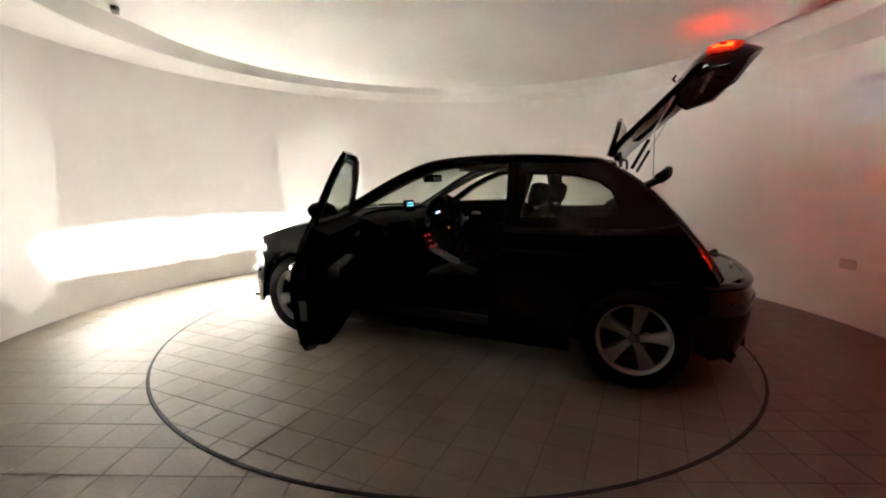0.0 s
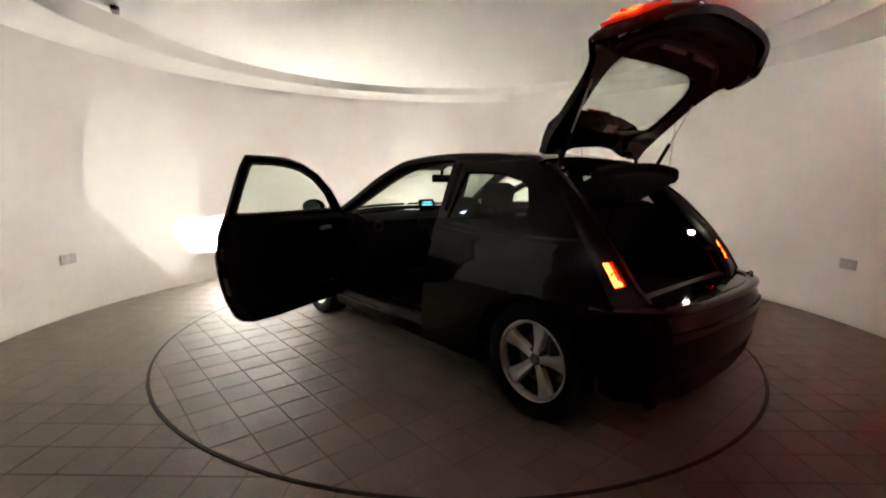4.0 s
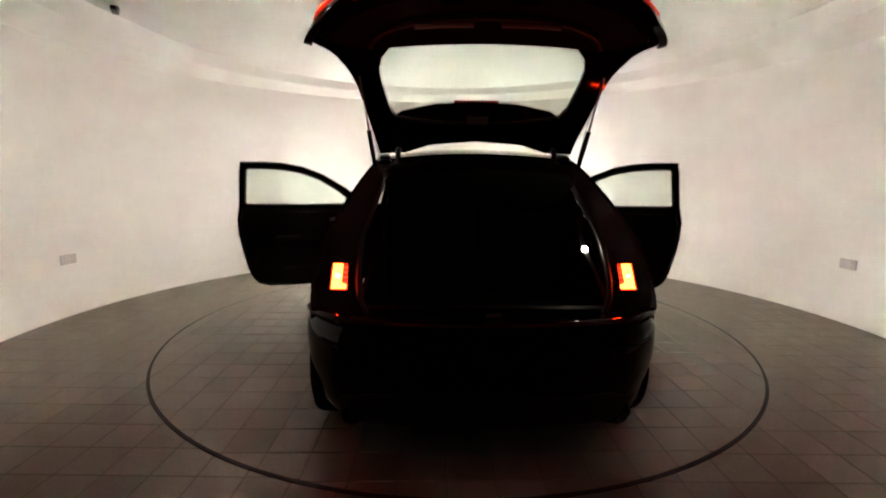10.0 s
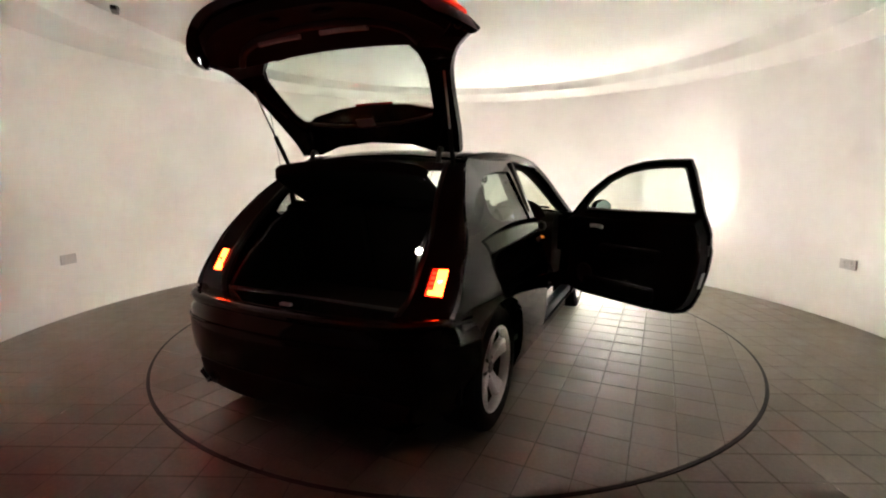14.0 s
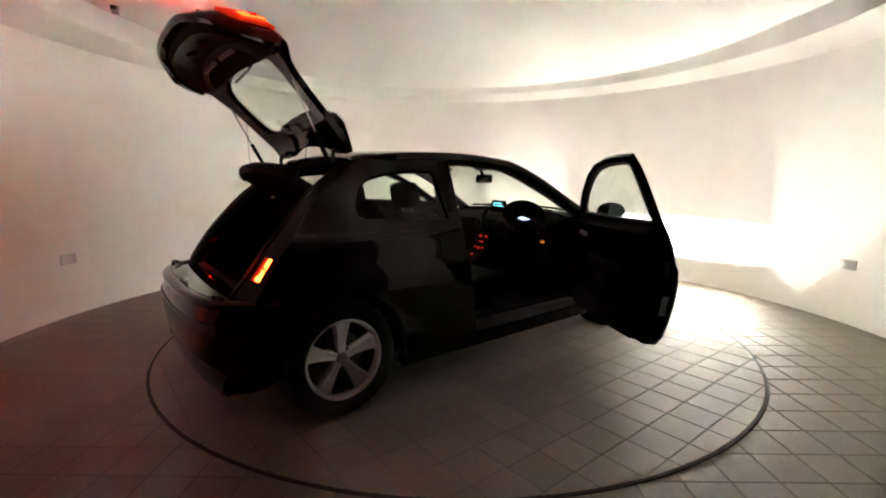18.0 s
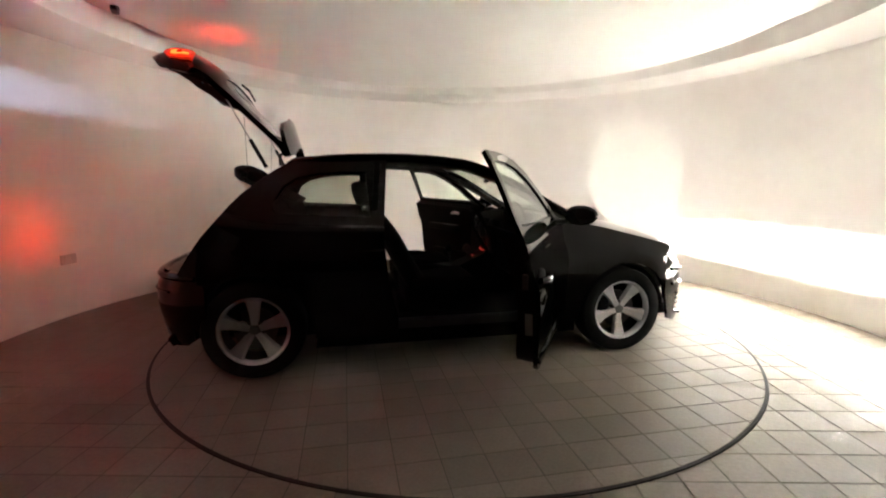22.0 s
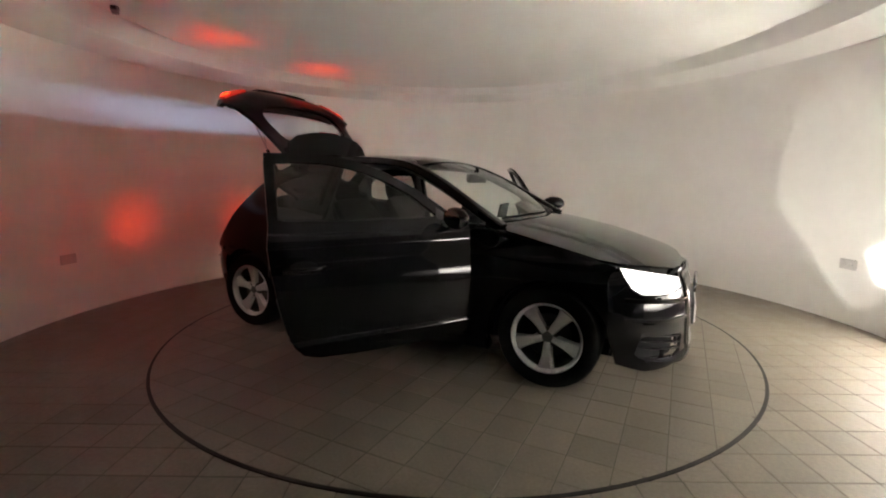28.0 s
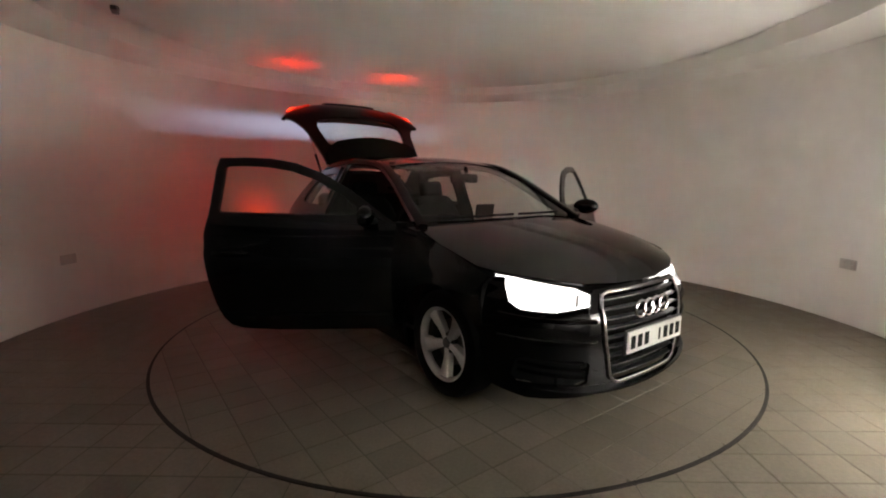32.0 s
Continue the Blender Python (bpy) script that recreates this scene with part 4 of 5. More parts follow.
part("mirror_face", box(0.431, -0.034, 1.225, 0.004, 0.205, 0.054, 0.001, m=pose(0, 0, 0, 0, 0, -12)), M_MIRROR, mir)
part("mirror_stem", sweep([(0.46, -0.01, 1.25), (0.43, 0, 1.31)], 0.025, 0.025, up=(1, 0, 0), n=6), M_BLACK, mir)
for y in (-0.33, 0.33):
    part("sun_visor", box(0.20, y, 1.318, 0.13, 0.36, 0.016, 0.006, m=pose(0, 0, 0, 0, 22, 0)), M_HEADLINER, car)


# ---- doors ----
HINGE = (0.74, 0.80)
DOOR = [(0.735, 0.335), (0.735, 0.94), (0.665, 0.985), (0.45, 1.145), (0.25, 1.256), (0.08, 1.317), (-0.08, 1.344), (-0.22, 1.350), (-0.402, 1.347), (-0.412, 1.28), (-0.422, 1.0), (-0.427, 0.965), (-0.440, 0.88), (-0.433, 0.76), (-0.408, 0.60), (-0.373, 0.45), (-0.335, 0.36), (-0.29, 0.31), (-0.21, 0.285), (0.0, 0.272), (0.60, 0.27), (0.70, 0.285)]
WINDOW = [(0.545, 0.992), (0.40, 1.112), (0.22, 1.214), (0.06, 1.272), (-0.10, 1.298), (-0.22, 1.304), (-0.345, 1.302), (-0.362, 1.285), (-0.375, 1.02), (-0.36, 1.002), (-0.30, 0.998), (0.1, 0.990)]
TRIM = [(0.70, 0.33), (0.70, 0.93), (0.60, 0.962), (0.1, 0.968), (-0.395, 0.982), (-0.418, 0.87), (-0.410, 0.75), (-0.395, 0.60), (-0.36, 0.46), (-0.325, 0.38), (-0.275, 0.335), (-0.20, 0.31), (0.0, 0.298), (0.60, 0.295)]


def door(s, opened):
    back = Matrix.Translation((-HINGE[0], -s * HINGE[1], 0))

    def local(f):
        return lambda a, b: back @ Vector(f(a, b))

    def shift(bm):
        bmesh.ops.transform(bm, matrix=back, verts=bm.verts)
        return bm
    d = part("door", panel(DOOR, local(side_map(s)), 0.022, [WINDOW], 0.04, -s), M_PAINT, car, "long black door standing wide open")
    d.matrix_basis = pose(HINGE[0], s * HINGE[1], 0, 0, 0, -s * opened)
    part("door_trim", panel(TRIM, local(side_map(s, 0.023)), 0.085, (), 0.06, -s), M_TRIM, d, "dark moulded door lining")
    part("window_pane", panel([(u * 1.0, z) for u, z in WINDOW], local(side_map(s, 0.010)), 0.004, (), 0.09, -s), G_GREEN, d, "tinted frameless side glass", shadow=False)
    loop = [local(side_map(s, 0.022))(u, z) for u, z in dense(WINDOW, 0.05)]
    part("window_seal", sweep(loop, 0.02, 0.022, up=(0, 1, 0), n=6, closed=True), M_PLASTIC, d)
    part("armrest", shift(box(0.10, s * 0.715, 0.70, 0.50, 0.07, 0.07, 0.025, 3)), M_TRIM, d)
    part("door_pocket", shift(box(0.20, s * 0.73, 0.40, 0.62, 0.06, 0.12, 0.03, 3)), M_TRIM, d)
    part("inner_handle", shift(sweep(curve([(0.42, s * 0.672, 0.865), (0.36, s * 0.655, 0.872), (0.30, s * 0.668, 0.862)], 4), 0.016, 0.03, n=8)), M_SATIN, d, "satin metal inner handle")
    bm = lathe([(0.0, 0.0), (0.07, 0.0), (0.078, 0.006), (0.083, 0.0)], 28, "y")
    bmesh.ops.translate(bm, vec=(0.50, s * 0.718, 0.47), verts=bm.verts)
    part("speaker", shift(bm), M_PLASTIC, d, "round speaker cover")
    hx, hz = -0.275, 0.765
    hy = side_y(hx, hz)
    part("handle_recess", shift(ball(hx, s * (hy - 0.012), hz - 0.004, 0.078, 0.019, 0.044)), M_BLACK, d)
    part("door_handle", shift(sweep(curve([(hx + 0.105, s * (hy + 0.006), hz), (hx + 0.05, s * (hy + 0.034), hz), (hx - 0.04, s * (hy + 0.036), hz), (hx - 0.10, s * (hy + 0.008), hz)], 5), 0.02, 0.03, n=8)), M_PAINT, d, "black pull handle")
    part("door_crease", shift(sweep([(x, s * (side_y(x, 0.862) - 0.004), 0.862) for x in (0.72, 0.5, 0.3, 0.1, -0.1, -0.3, -0.44)], 0.010, 0.012, n=8)), M_PAINT, d)
    def flare(x, z):
        return (x, s * (side_y(x, 0.41) - 0.010 + 0.020 * math.exp(-((z - 0.362) / 0.030) ** 2)), z)
    part("sill_crease", panel([(0.70, 0.41), (0.70, 0.36), (0.66, 0.335), (0.1, 0.33), (-0.30, 0.34), (-0.365, 0.41)], local(flare), 0.012, (), 0.02, -s), M_PAINT, d, "flared lower edge of the door")
    part("door_edge_label", shift(box(-0.395, s * (side_y(-0.40, 0.60) - 0.055), 0.56, 0.004, 0.035, 0.11, 0.0, m=pose(0, 0, 0, 0, -12, 0))), M_PALE_GREY, d, "pale label on the door edge")
    part("door_lock", shift(box(-0.43, s * (side_y(-0.40, 0.75) - 0.06), 0.765, 0.012, 0.025, 0.07, 0.003)), M_PLASTIC, d)
    # exterior mirror
    mx, my, mz = 0.555, s * 0.94, 0.998
    bm = ball(0, 0, 0, 0.058, 0.104, 0.063, n=24)
    for v in bm.verts:
        if v.co.x < -0.03:
            v.co.x = -0.03
    bmesh.ops.translate(bm, vec=(mx, my, mz), verts=bm.verts)
    mh = part("mirror_housing", shift(bm), M_PAINT, d, "black door mirror")
    bm = ball(0, 0, 0, 0.003, 0.091, 0.051, n=24)
    bmesh.ops.translate(bm, vec=(mx - 0.032, my, mz), verts=bm.verts)
    part("mirror_glass", shift(bm), M_MIRROR, d, "silvered mirror glass")
    part("mirror_foot", shift(sweep(curve([(mx + 0.03, s * 0.76, 0.955), (mx + 0.03, s * 0.82, 0.955), (mx + 0.01, s * 0.88, 0.965)], 4), 0.07, 0.035, n=8)), M_PLASTIC, d)
    part("mirror_sail", shift(panel([(0.66, 0.962), (0.53, 1.055), (0.52, 0.985)], side_map(s, -0.004), 0.03, (), 0.05, -s)), M_PLASTIC, d)
    return d


door(1, 65.3)
door(-1, 56.7)

# ---- tailgate, drawn shut and swung up on its hinges ----
HX, HZ, LIFT = -1.0, 1.372, 76.0
GATE_P = curve([(-1.01, 0, 1.372), (-1.10, 0, 1.345), (-1.20, 0, 1.292), (-1.455, 0, 1.153), (-1.575, 0, 1.106), (-1.672, 0, 1.054), (-1.758, 0, 0.955), (-1.790, 0, 0.845), (-1.785, 0, 0.735)], 8)
GATE_A = [0.0]
for _a, _b in zip(GATE_P, GATE_P[1:]):
    GATE_A.append(GATE_A[-1] + (_b - _a).length)
GATE_L = GATE_A[-1]
GATE_END = 1.165                         # the scale of v runs to here at the lower edge
GATE_WRAP = graph((0.0, 0.05), (0.3, 0.07), (0.52, 0.082), (0.64, 0.10), (0.75, 0.145), (0.9, 0.205), (1.1, 0.25))


def gate_map(y, v):
    """v: metres down the tailgate's centre line from the hinge."""
    w, g = GATE_WRAP(v), GW(v)
    v = max(0.0, min(GATE_L, v if v < 0.6 else 0.6 + (v - 0.6) * (GATE_L - 0.6) / (GATE_END - 0.6)))
    i = max(k for k in range(len(GATE_A) - 1) if GATE_A[k] <= v)
    t = (v - GATE_A[i]) / (GATE_A[i + 1] - GATE_A[i])
    p = GATE_P[i].lerp(GATE_P[i + 1], t)
    q = (abs(y) / 0.76) ** 2.6
    # the lower half has boxier flanks
    turn = (1 - (1 - min(1, (abs(y) / (g * 1.006)) ** 3)) ** 0.4545) / 0.84 * (g / 0.76) ** 2.6
    q += 0.7 * (turn - q) * min(1, max(0, (v - 0.56) / 0.26))
    k = min(1, max(0, (v - 0.55) / 0.3))
    n = Vector((0.45, 0, -0.75)).lerp(Vector((1.0, 0, 0.10)), k)
    p = p + n * w * q
    return Vector((p.x - HX, y, p.z - HZ))


GW = graph((0.0, 0.525), (0.2, 0.56), (0.42, 0.598), (0.50, 0.626), (0.55, 0.658), (0.60, 0.706), (0.66, 0.752), (0.72, 0.778), (0.80, 0.792), (0.88, 0.790), (0.95, 0.772), (1.02, 0.728), (1.10, 0.64), (1.16, 0.5))
vs_ = [0.0, 0.1, 0.2, 0.3, 0.42, 0.5, 0.56, 0.60, 0.64, 0.68, 0.72, 0.78, 0.85, 0.92, 0.98, 1.03, 1.08]
end = GATE_END - 0.005
edge = [(p.x, p.y) for p in curve([(GW(v), v, 0) for v in vs_] + [(0.59, end - 0.045, 0), (0.50, end - 0.016, 0), (0.38, end, 0), (0.0, end, 0)], 3)]
ARCH = [(-0.38, 0.0), (-0.25, 0.042), (0.0, 0.062), (0.25, 0.042), (0.38, 0.0)]
GATE = edge + [(-y, v) for y, v in edge[-2::-1]] + ARCH
REAR_GLASS = [(0.0, 0.165), (0.2, 0.175), (0.35, 0.20), (0.42, 0.218), (0.45, 0.27), (0.480, 0.42), (0.486, 0.49), (0.472, 0.545), (0.432, 0.585), (0.36, 0.609), (0.27, 0.621), (0.15, 0.630), (0, 0.634)]
REAR_GLASS += [(-y, v) for y, v in REAR_GLASS[-2:0:-1]]
WELLS = [[(s * 0.635, 0.905), (s * 0.685, 0.905), (s * 0.685, 0.935), (s * 0.635, 0.935)] for s in (1, -1)]
gate = part("tailgate", panel(GATE, gate_map, 0.035, [REAR_GLASS] + WELLS, 0.034, 1), M_PAINT, car, "black tailgate raised on two gas struts")
gate.matrix_basis = pose(HX, 0, HZ, 0, LIFT, 0)
part("rear_window", panel(REAR_GLASS, lambda y, v: gate_map(y, v) + Vector((0, 0, -0.008)), 0.005, (), 0.08, 1), G_DARK, gate, "tinted rear window", shadow=False)
inner = [(0.46, 0.652), (0.60, 0.68), (0.655, 0.75), (0.69, 0.85), (0.66, 0.95), (0.58, 1.03), (0.40, 1.08), (0, 1.09)]
part("tailgate_lining", panel(inner + [(-y, v) for y, v in inner[-2::-1]] + [(0, 0.66)], lambda y, v: gate_map(y, v) + Vector((0.045, 0, -0.02)), 0.05, (), 0.06, 1), M_TRIM, gate, "dark moulded tailgate lining")
rim = [(0.515, 0.70), (0.46, 0.77), (0.33, 0.815), (0.12, 0.835), (-0.12, 0.835), (-0.33, 0.815), (-0.46, 0.77), (-0.515, 0.70)]
part("lining_rim", sweep(curve([gate_map(y, v) + Vector((0.085, 0, -0.06)) for y, v in rim], 5), 0.03, 0.035, up=(1, 0, 0), n=8), M_PLASTIC, gate, "raised rim of the tailgate lining")
# highlights on the grip edges, put in as pale grey bars
for a, b in ((-0.31, -0.06), (0.06, 0.31)):
    part("grip_edge", sweep(curve([gate_map(a + (b - a) * i / 4, 0.812) + Vector((0.102, 0, -0.072)) for i in range(5)], 3), 0.022, 0.022, up=(1, 0, 0), n=8), M_PALE_GREY, gate, "edge of the pull recess, painted pale as a highlight")
# flattened black balls in place of two shaded hollows
for y in (-0.15, 0.15):
    part("pull_recess", ball(*(gate_map(y, 0.955) + Vector((0.098, 0, -0.045))), 0.014, 0.052, 0.034, n=16), M_BLACK, gate, "matt black bulge standing for a shaded finger recess")
sp = [(0.51, -0.005), (0.515, 0.08), (0.49, 0.16), (0.40, 0.215), (0.22, 0.25), (0.0, 0.262)]
part("roof_spoiler", panel(sp + [(-y, v) for y, v in sp[-2::-1]] + ARCH, lambda y, v: Vector((-v, y, 0.034 - 0.04 * (y / 0.5) ** 2 - 0.03 * v)), 0.028, (), 0.05, 1), M_PAINT, gate, "gloss black roof spoiler")
part("brake_light", box(-0.262, 0, 0.012, 0.012, 0.24, 0.014, 0.003), M_REDLENS, gate)
part("glass_label", panel([(-0.055, 0.170), (0.055, 0.170), (0.055, 0.215), (-0.055, 0.215)], lambda y, v: gate_map(y, v) + Vector((0.012, 0, -0.018)), 0.004, (), 0.06, 1), M_PALE_GREY, gate, "pale sensor panel above the rear window")
part("wiper_arm", sweep([gate_map(0.0, 0.61) + Vector((-0.02, 0, 0.02)), gate_map(0.15, 0.592) + Vector((-0.02, 0, 0.03)), gate_map(0.40, 0.575) + Vector((-0.015, 0, 0.02))], 0.016, 0.014, n=6), M_BLACK, gate)
for s in (1, -1):
    well = WELLS[0 if s > 0 else 1]
    lens = [(s * 0.47, 0.87), (s * 0.60, 0.81), (s * 0.730, 0.79), (s * 0.728, 0.92), (s * 0.69, 1.0), (s * 0.62, 1.035), (s * 0.48, 1.02)]
    tl = part("tail_lamp", panel(lens, lambda y, v: gate_map(y, v) + Vector((-0.012, s * 0.006, 0.004)), 0.012, [well], 0.035, 1), E_HATCHLENS, gate, "red wrap-around tail lamp, lit")
    guide = [(s * 0.662, 0.85), (s * 0.692, 0.848), (s * 0.692, 0.955), (s * 0.675, 0.985), (s * 0.63, 0.985), (s * 0.63, 0.944), (s * 0.662, 0.944)]
    part("lamp_guide", panel(guide, lambda y, v: gate_map(y, v) + Vector((-0.017, s * 0.010, 0.006)), 0.004, (), 0.03, 1), E_HATCH, tl, "glowing red lamp guide")
    c = gate_map(s * 0.66, 0.92)
    lamp_well(c + Vector((-0.018, s * 0.004, 0.002)), 0.026, 0.023, 0.0135, 0.011, E_HATCHBEAM, tl, M_REDLENS)
    part("gate_hinge", sweep(curve([(0.0, s * 0.42, -0.02), (-0.02, s * 0.42, -0.075), (0.05, s * 0.42, -0.10)], 4), 0.02, 0.03, up=(0, 1, 0), n=6), M_PLASTIC, gate)
    part("gate_buffer", ball(*(gate_map(s * 0.70, 0.62 + 0.13) + Vector((0.03, 0, -0.03))), 0.016, 0.016, 0.016, n=10), M_BLACK, gate)
# plate with its lamps under the handle recess
pl = part("rear_number_plate", panel([(-0.26, 0.985), (0.26, 0.985), (0.26, 1.095), (-0.26, 1.095)], lambda y, v: gate_map(y, v) + Vector((-0.004, 0, 0)), 0.003, (), 0.08, 1), M_PLATE, gate, "pale rear number plate")
part("plate_lamp_hood", panel([(-0.28, 0.92), (0.28, 0.92), (0.28, 1.04), (-0.28, 1.04)], lambda y, v: gate_map(y, v) + Vector((-0.017, 0, 0.0)), 0.004, (), 0.06, 1), M_PAINT, gate, "gloss black bar over the plate lamps")
part("hood_root", panel([(-0.28, 0.925), (0.28, 0.925), (0.28, 0.955), (-0.28, 0.955)], lambda y, v: gate_map(y, v) + Vector((-0.015, 0, 0.0)), 0.015, (), 0.06, 1), M_PAINT, gate)
for a, b in ((-0.288, -0.28), (0.28, 0.288)):
    part("hood_cheek", panel([(a, 0.925), (b, 0.925), (b, 1.04), (a, 1.04)], lambda y, v: gate_map(y, v) + Vector((-0.017, 0, 0.0)), 0.017, (), 0.03, 1), M_PAINT, gate)
for y in (-0.16, 0.16):
    c = gate_map(y, 0.970) + Vector((-0.0088, 0, 0))
    d = (gate_map(y, 0.97) - gate_map(y, 0.95)).normalized()
    e = d.cross(Vector((0, 1, 0)))
    bm = bmesh.new()
    bm.faces.new([bm.verts.new(c + Vector((0, a * 0.022, 0)) + e * b * 0.0032) for a, b in ((-1, -1), (1, -1), (1, 1), (-1, 1))])
    bm.normal_update()
    if bm.faces[:][0].normal.dot(d) < 0:
        bmesh.ops.reverse_faces(bm, faces=bm.faces)
    part("plate_lamp", bm, E_PLATEL, gate, "white plate lamp", smooth=0)

# gas struts and hinge arms, between body and tailgate
GM = pose(HX, 0, HZ, 0, LIFT, 0)
for s in (1, -1):
    lo = Vector((-1.155, s * 0.535, 1.285))
    hi = GM @ (gate_map(s * 0.575, 0.47) + Vector((0.02, 0, -0.035)))
    st = part("gas_strut", sweep([lo, lo.lerp(hi, 0.42)], 0.022, 0.022, up=(1, 0, 0), n=8), M_BLACK, car, "black gas strut holding the tailgate")
    part("strut_rod", sweep([lo.lerp(hi, 0.40), hi], 0.009, 0.009, up=(1, 0, 0), n=6), M_SATIN, st)
    part("shelf_cord", sweep([(-1.28, s * 0.47, 1.215), tuple(GM @ (gate_map(s * 0.56, 0.34) + Vector((0.02, 0, -0.035))))], 0.0025, 0.0025, up=(1, 0, 0), n=5), M_BLACK, shelf)


# ---- wheels ----
def wheel(x, s):
    m = pose(x, s * 0.716, HUB_Z)
    hub = part("wheel", lathe([(0.0, s * -0.02), (0.125, s * -0.02), (0.125, s * 0.004), (0.07, s * 0.010), (0.060, s * 0.045), (0.0, s * 0.045)], 36, "y"), M_BARREL, car, "five-spoke alloy wheel with black tyre")
    hub.matrix_basis = m
    tp = [(0.205, -0.092), (0.222, -0.100), (0.268, -0.104), (0.294, -0.092), (0.303, -0.070), (0.304, -0.03), (0.304, 0.03), (0.303, 0.070), (0.294, 0.092), (0.268, 0.104), (0.222, 0.100), (0.205, 0.092)]
    part("tyre", lathe(tp, 64, "y", True), M_TYRE, hub, "black rubber tyre")
    part("rim", lathe([(r, s * h) for r, h in [(0.189, 0.062), (0.192, 0.080), (0.199, 0.092), (0.207, 0.098), (0.214, 0.094), (0.212, 0.084), (0.203, 0.060), (0.197, 0.045)]], 64, "y", True), M_ALLOY, hub, "silver alloy rim")
    # the barrel's dark colour puts in the shade between the spokes
    part("rim_barrel", lathe([(r, s * h) for r, h in [(0.202, 0.058), (0.196, 0.058), (0.188, 0.02), (0.190, -0.085), (0.203, -0.085)]], 48, "y", True), M_BARREL, hub, "inner rim barrel, darkened as shade behind the spokes")
    part("brake_disc", lathe([(r, s * h) for r, h in [(0.045, 0.030), (0.130, 0.030), (0.130, 0.010), (0.045, 0.010)]], 40, "y", True), M_DISC, hub, "dull steel brake disc")
    part("brake_caliper", box(-0.115, s * 0.022, 0.05, 0.075, 0.06, 0.13, 0.015), M_BLACK, hub, "dark brake caliper")
    for k in range(5):
        a = radians((270 if x > 0 else 95 + 5 * s) + 72 * k)
        bm = bmesh.new()
        rows = []
        for r, w, h in ((0.030, 0.022, 0.062), (0.058, 0.0255, 0.060), (0.085, 0.0275, 0.062), (0.115, 0.0305, 0.067), (0.150, 0.038, 0.074), (0.180, 0.0445, 0.080), (0.196, 0.0485, 0.082)):
            row = []
            for q, dz in ((-1.06, -0.034), (-1.0, -0.010), (-0.80, -0.0015), (-0.34, 0.0), (0.0, -0.0035), (0.34, 0.0), (0.80, -0.0015), (1.0, -0.010), (1.06, -0.034)):
                t = q * w
                px, pz = r * math.cos(a) - t * math.sin(a), r * math.sin(a) + t * math.cos(a)
                row.append(bm.verts.new((px, s * (h + dz), pz)))
            rows.append(row)
        for p, q in zip(rows, rows[1:]):
            for i in range(8):
                bm.faces.new([p[i], p[i + 1], q[i + 1], q[i]])
        bmesh.ops.recalc_face_normals(bm, faces=bm.faces)
        if sum(f.normal.y * s for f in bm.faces) < 0:
            bmesh.ops.reverse_faces(bm, faces=bm.faces)
        bmesh.ops.solidify(bm, geom=bm.faces[:], thickness=0.010)
        part("spoke", bm, M_ALLOY, hub)
        bx, bz = 0.050 * math.cos(a + 0.63), 0.050 * math.sin(a + 0.63)
        bm = lathe([(0, s * 0.060), (0.008, s * 0.060), (0.008, s * 0.045)], 10, "y")
        bmesh.ops.translate(bm, vec=(bx, 0, bz), verts=bm.verts)
        part("wheel_bolt", bm, M_DISC, hub)
    part("hub_cap", lathe([(0, s * 0.069), (0.024, s * 0.068), (0.029, s * 0.064), (0.031, s * 0.058), (0.058, s * 0.054), (0.062, s * 0.042), (0, s * 0.042)], 30, "y"), M_CAP, hub, "dark grey hub centre cap")
    return hub


for x in (-HUB_X, HUB_X):
    for s in (1, -1):
        wheel(x, s)


# ---- tiles, last ----
def tile_mesh(size, top, drop):
    bm = box(0, 0, top - drop / 2, size, size, drop)
    bmesh.ops.bevel(bm, geom=[e for e in bm.edges if all(v.co.z > top - 1e-5 for v in e.verts)], offset=0.0022, segments=1, affect="EDGES")
    me = bpy.data.meshes.new("tile")
    bm.to_mesh(me)
    bm.free()
    me.materials.append(M_TILE)
    return me


rnd = random.Random(4)
J = TILE - 0.0042
tile_table, tile_floor = tile_mesh(J, 0.0, 0.0065), tile_mesh(J, -0.0062, 0.004)
whole, cut = [], []
for i in range(-13, 14):
    for j in range(-13, 14):
        x, y = 0.105 + TILE * (i - 0.5) + OFFX, 1.945 + TILE * (j - 0.5 - 10) + TILE_Y
        far = max(math.hypot(x + a * J / 2, y + b * J / 2) for a in (-1, 1) for b in (-1, 1))
        near = min(math.hypot(x + a * J / 2, y + b * J / 2) for a in (-1, 1) for b in (-1, 1))
        if far < TABLE_R - 0.0105:
            whole.append((x, y))
        elif near < TABLE_R - 0.014:
            cut.append((x, y))
whole.sort(key=lambda p: -math.hypot(*p))
for x, y in whole[:300]:
    ob = new("tile", tile_table)
    ob.parent = turntable
    ob.location = (x, y, rnd.uniform(-0.0006, 0.0004))
    ob.rotation_euler = (rnd.uniform(-0.002, 0.002), rnd.uniform(-0.002, 0.002), rnd.choice((0, 1, 2, 3)) * math.pi / 2)


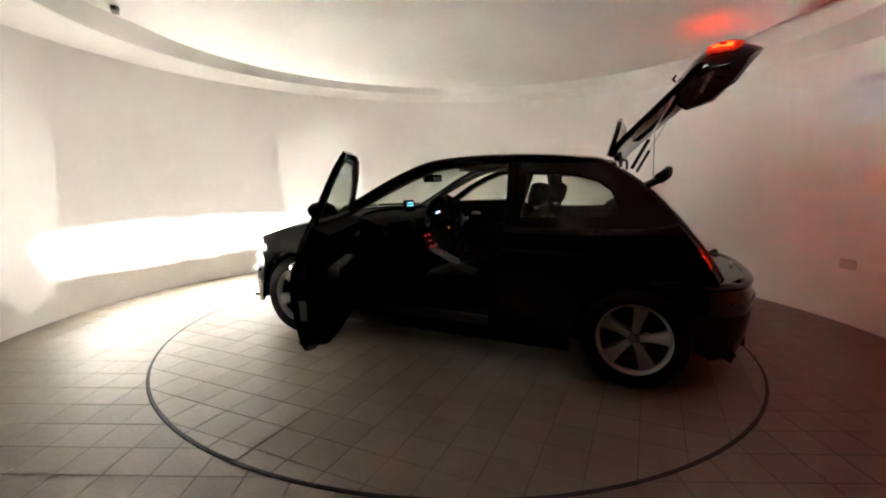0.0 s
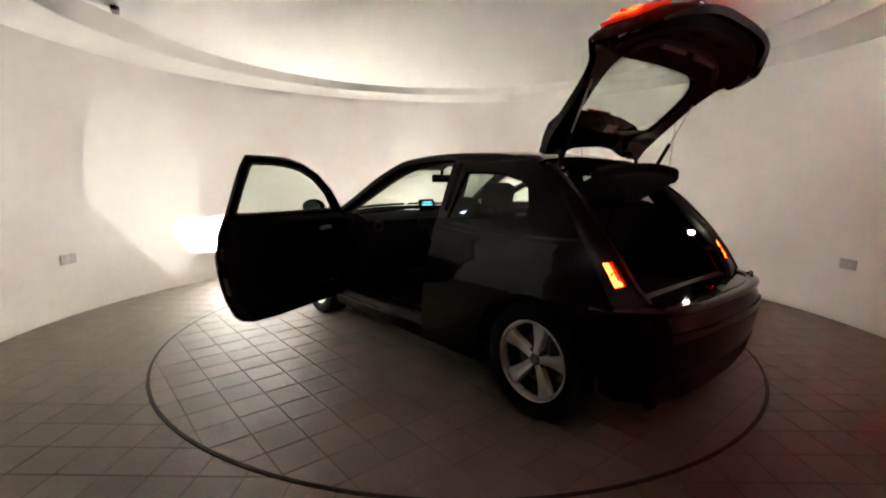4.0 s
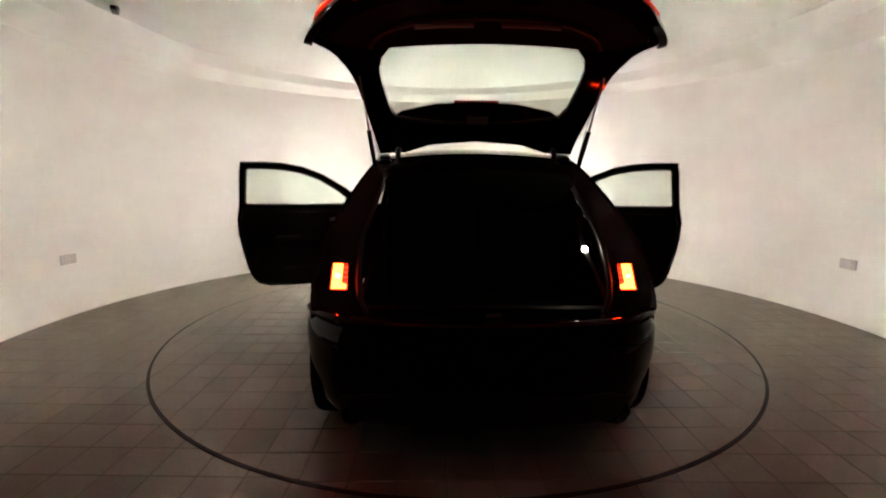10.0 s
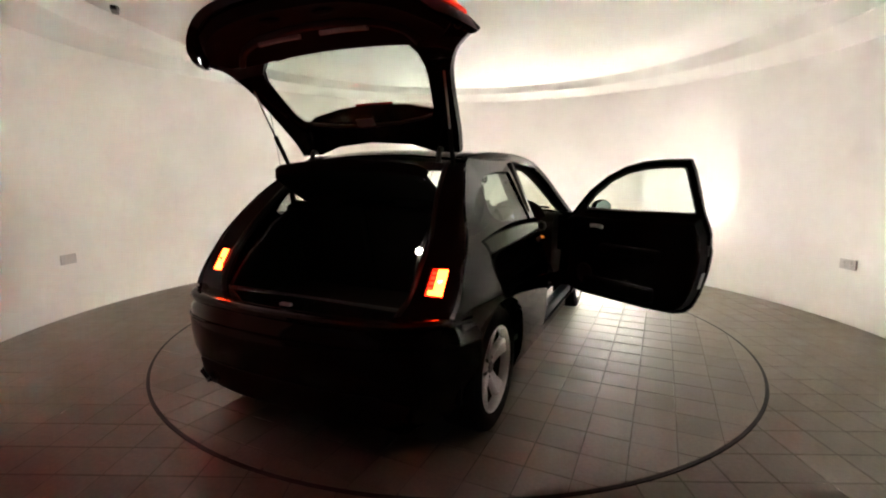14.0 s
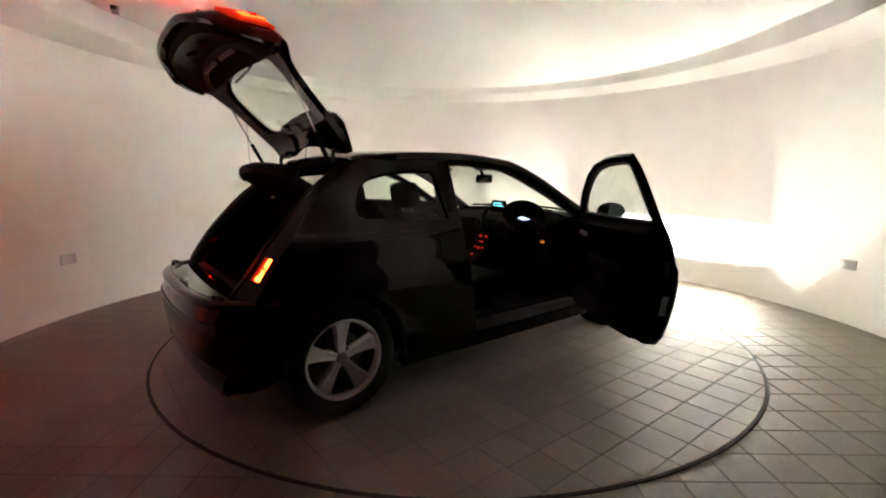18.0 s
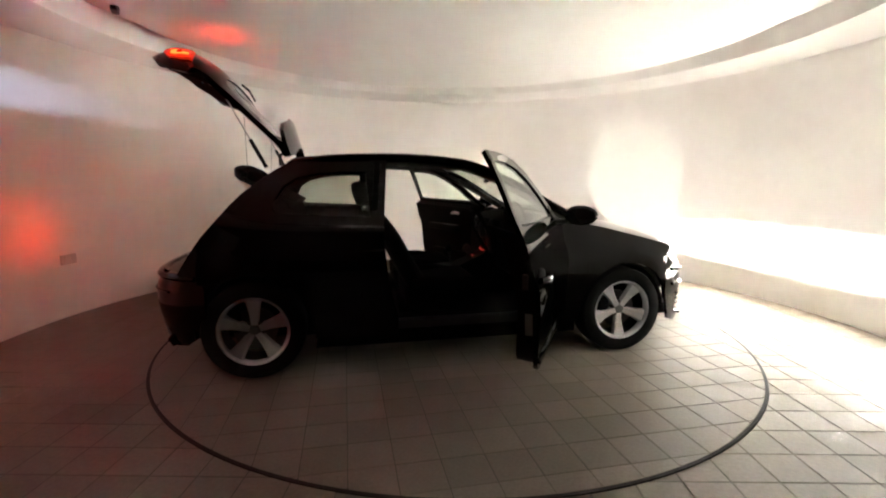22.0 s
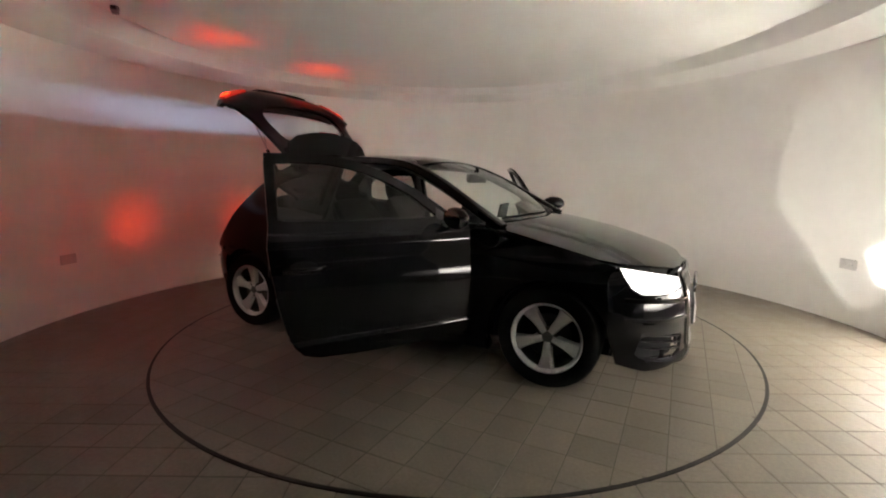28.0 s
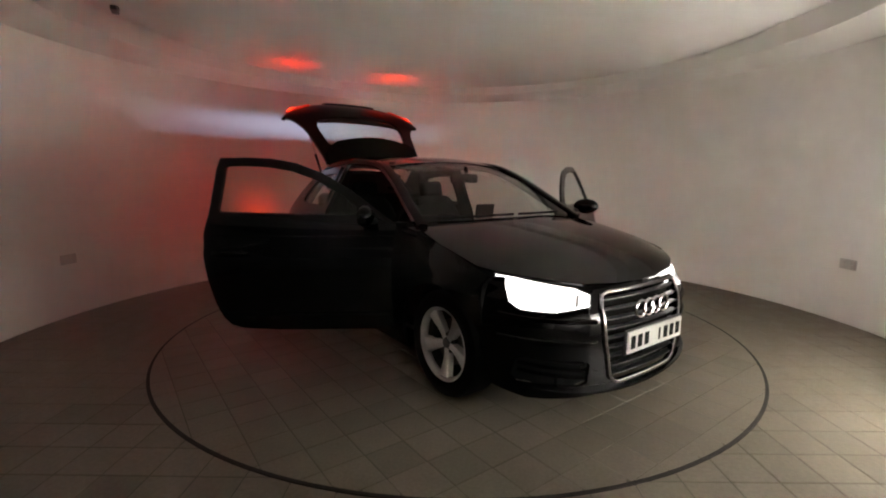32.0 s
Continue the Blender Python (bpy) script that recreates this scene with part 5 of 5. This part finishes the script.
def clipped(x, y, radius):
    """A square tile cut by the turntable's edge circle."""
    sq = dense([(x - J / 2, y - J / 2), (x + J / 2, y - J / 2), (x + J / 2, y + J / 2), (x - J / 2, y + J / 2)], 0.02)
    out = []
    for p in sq:
        if p.length > radius:
            p = p * (radius / p.length)
            if not (x - J / 2 - 1e-6 <= p.x <= x + J / 2 + 1e-6 and y - J / 2 - 1e-6 <= p.y <= y + J / 2 + 1e-6):
                continue
        if not out or (p - out[-1]).length > 1e-4:
            out.append(p)
    return out


bm = bmesh.new()
for x, y in cut:
    poly = clipped(x, y, TABLE_R - 0.0105)
    if len(poly) > 3:
        prism([(p.x, p.y) for p in poly], -0.0065, -0.0001, "z", bm=bm)
for x, y in whole[300:]:
    box(x, y, -0.0032, J, J, 0.0062, bm=bm)
tagged(part("cut_tiles", bm, M_TILE, turntable, smooth=0), kind="stuff")
turn = radians(0.8)
spots = []
for i in range(-28, 14):
    for j in range(-26, 22):
        u, v = 1.515 + TILE * (i - 0.5), -1.884 + TILE * (j - 0.5)
        x, y = u * math.cos(turn) - v * math.sin(turn), u * math.sin(turn) + v * math.cos(turn)
        r = (Vector((x, y, 0)) - WALL_C).length
        if (r < WALL_R + 0.12 or (abs(x) < 2.35 and -7.1 < y < -2)) and math.hypot(x, y) > TABLE_R - 0.13:
            spots.append((x, y))
spots.sort(key=lambda p: math.hypot(p[0], p[1] + 2.6))
for x, y in spots[:300]:
    ob = new("tile", tile_floor)
    ob.parent = floor
    ob.location = (x, y, rnd.uniform(-0.0006, 0.0004))
    ob.rotation_euler = (rnd.uniform(-0.002, 0.002), rnd.uniform(-0.002, 0.002), turn + rnd.choice((0, 1, 2, 3)) * math.pi / 2)
bm = bmesh.new()
for x, y in spots[300:]:
    box(x, y, -0.0082, J, J, 0.004, m=Matrix.Rotation(turn, 4, "Z"), bm=bm)
tagged(part("far_tiles", bm, M_TILE, floor, smooth=0), kind="stuff")


def motions():
    rows_car, rows_table = [], []
    for k in range(33):
        t = float(k)
        a = heading(t)
        c, q = math.cos(a), math.sin(a)
        rows_table.append((t, pose(0, 0, 0, 0, 0, math.degrees(a))))
        rows_car.append((t, pose(c * OFFX - q * OFFY, q * OFFX + c * OFFY, 0, 0, 0, math.degrees(a))))
    walk(turntable, rows_table)
    walk(car, rows_car)


motions()
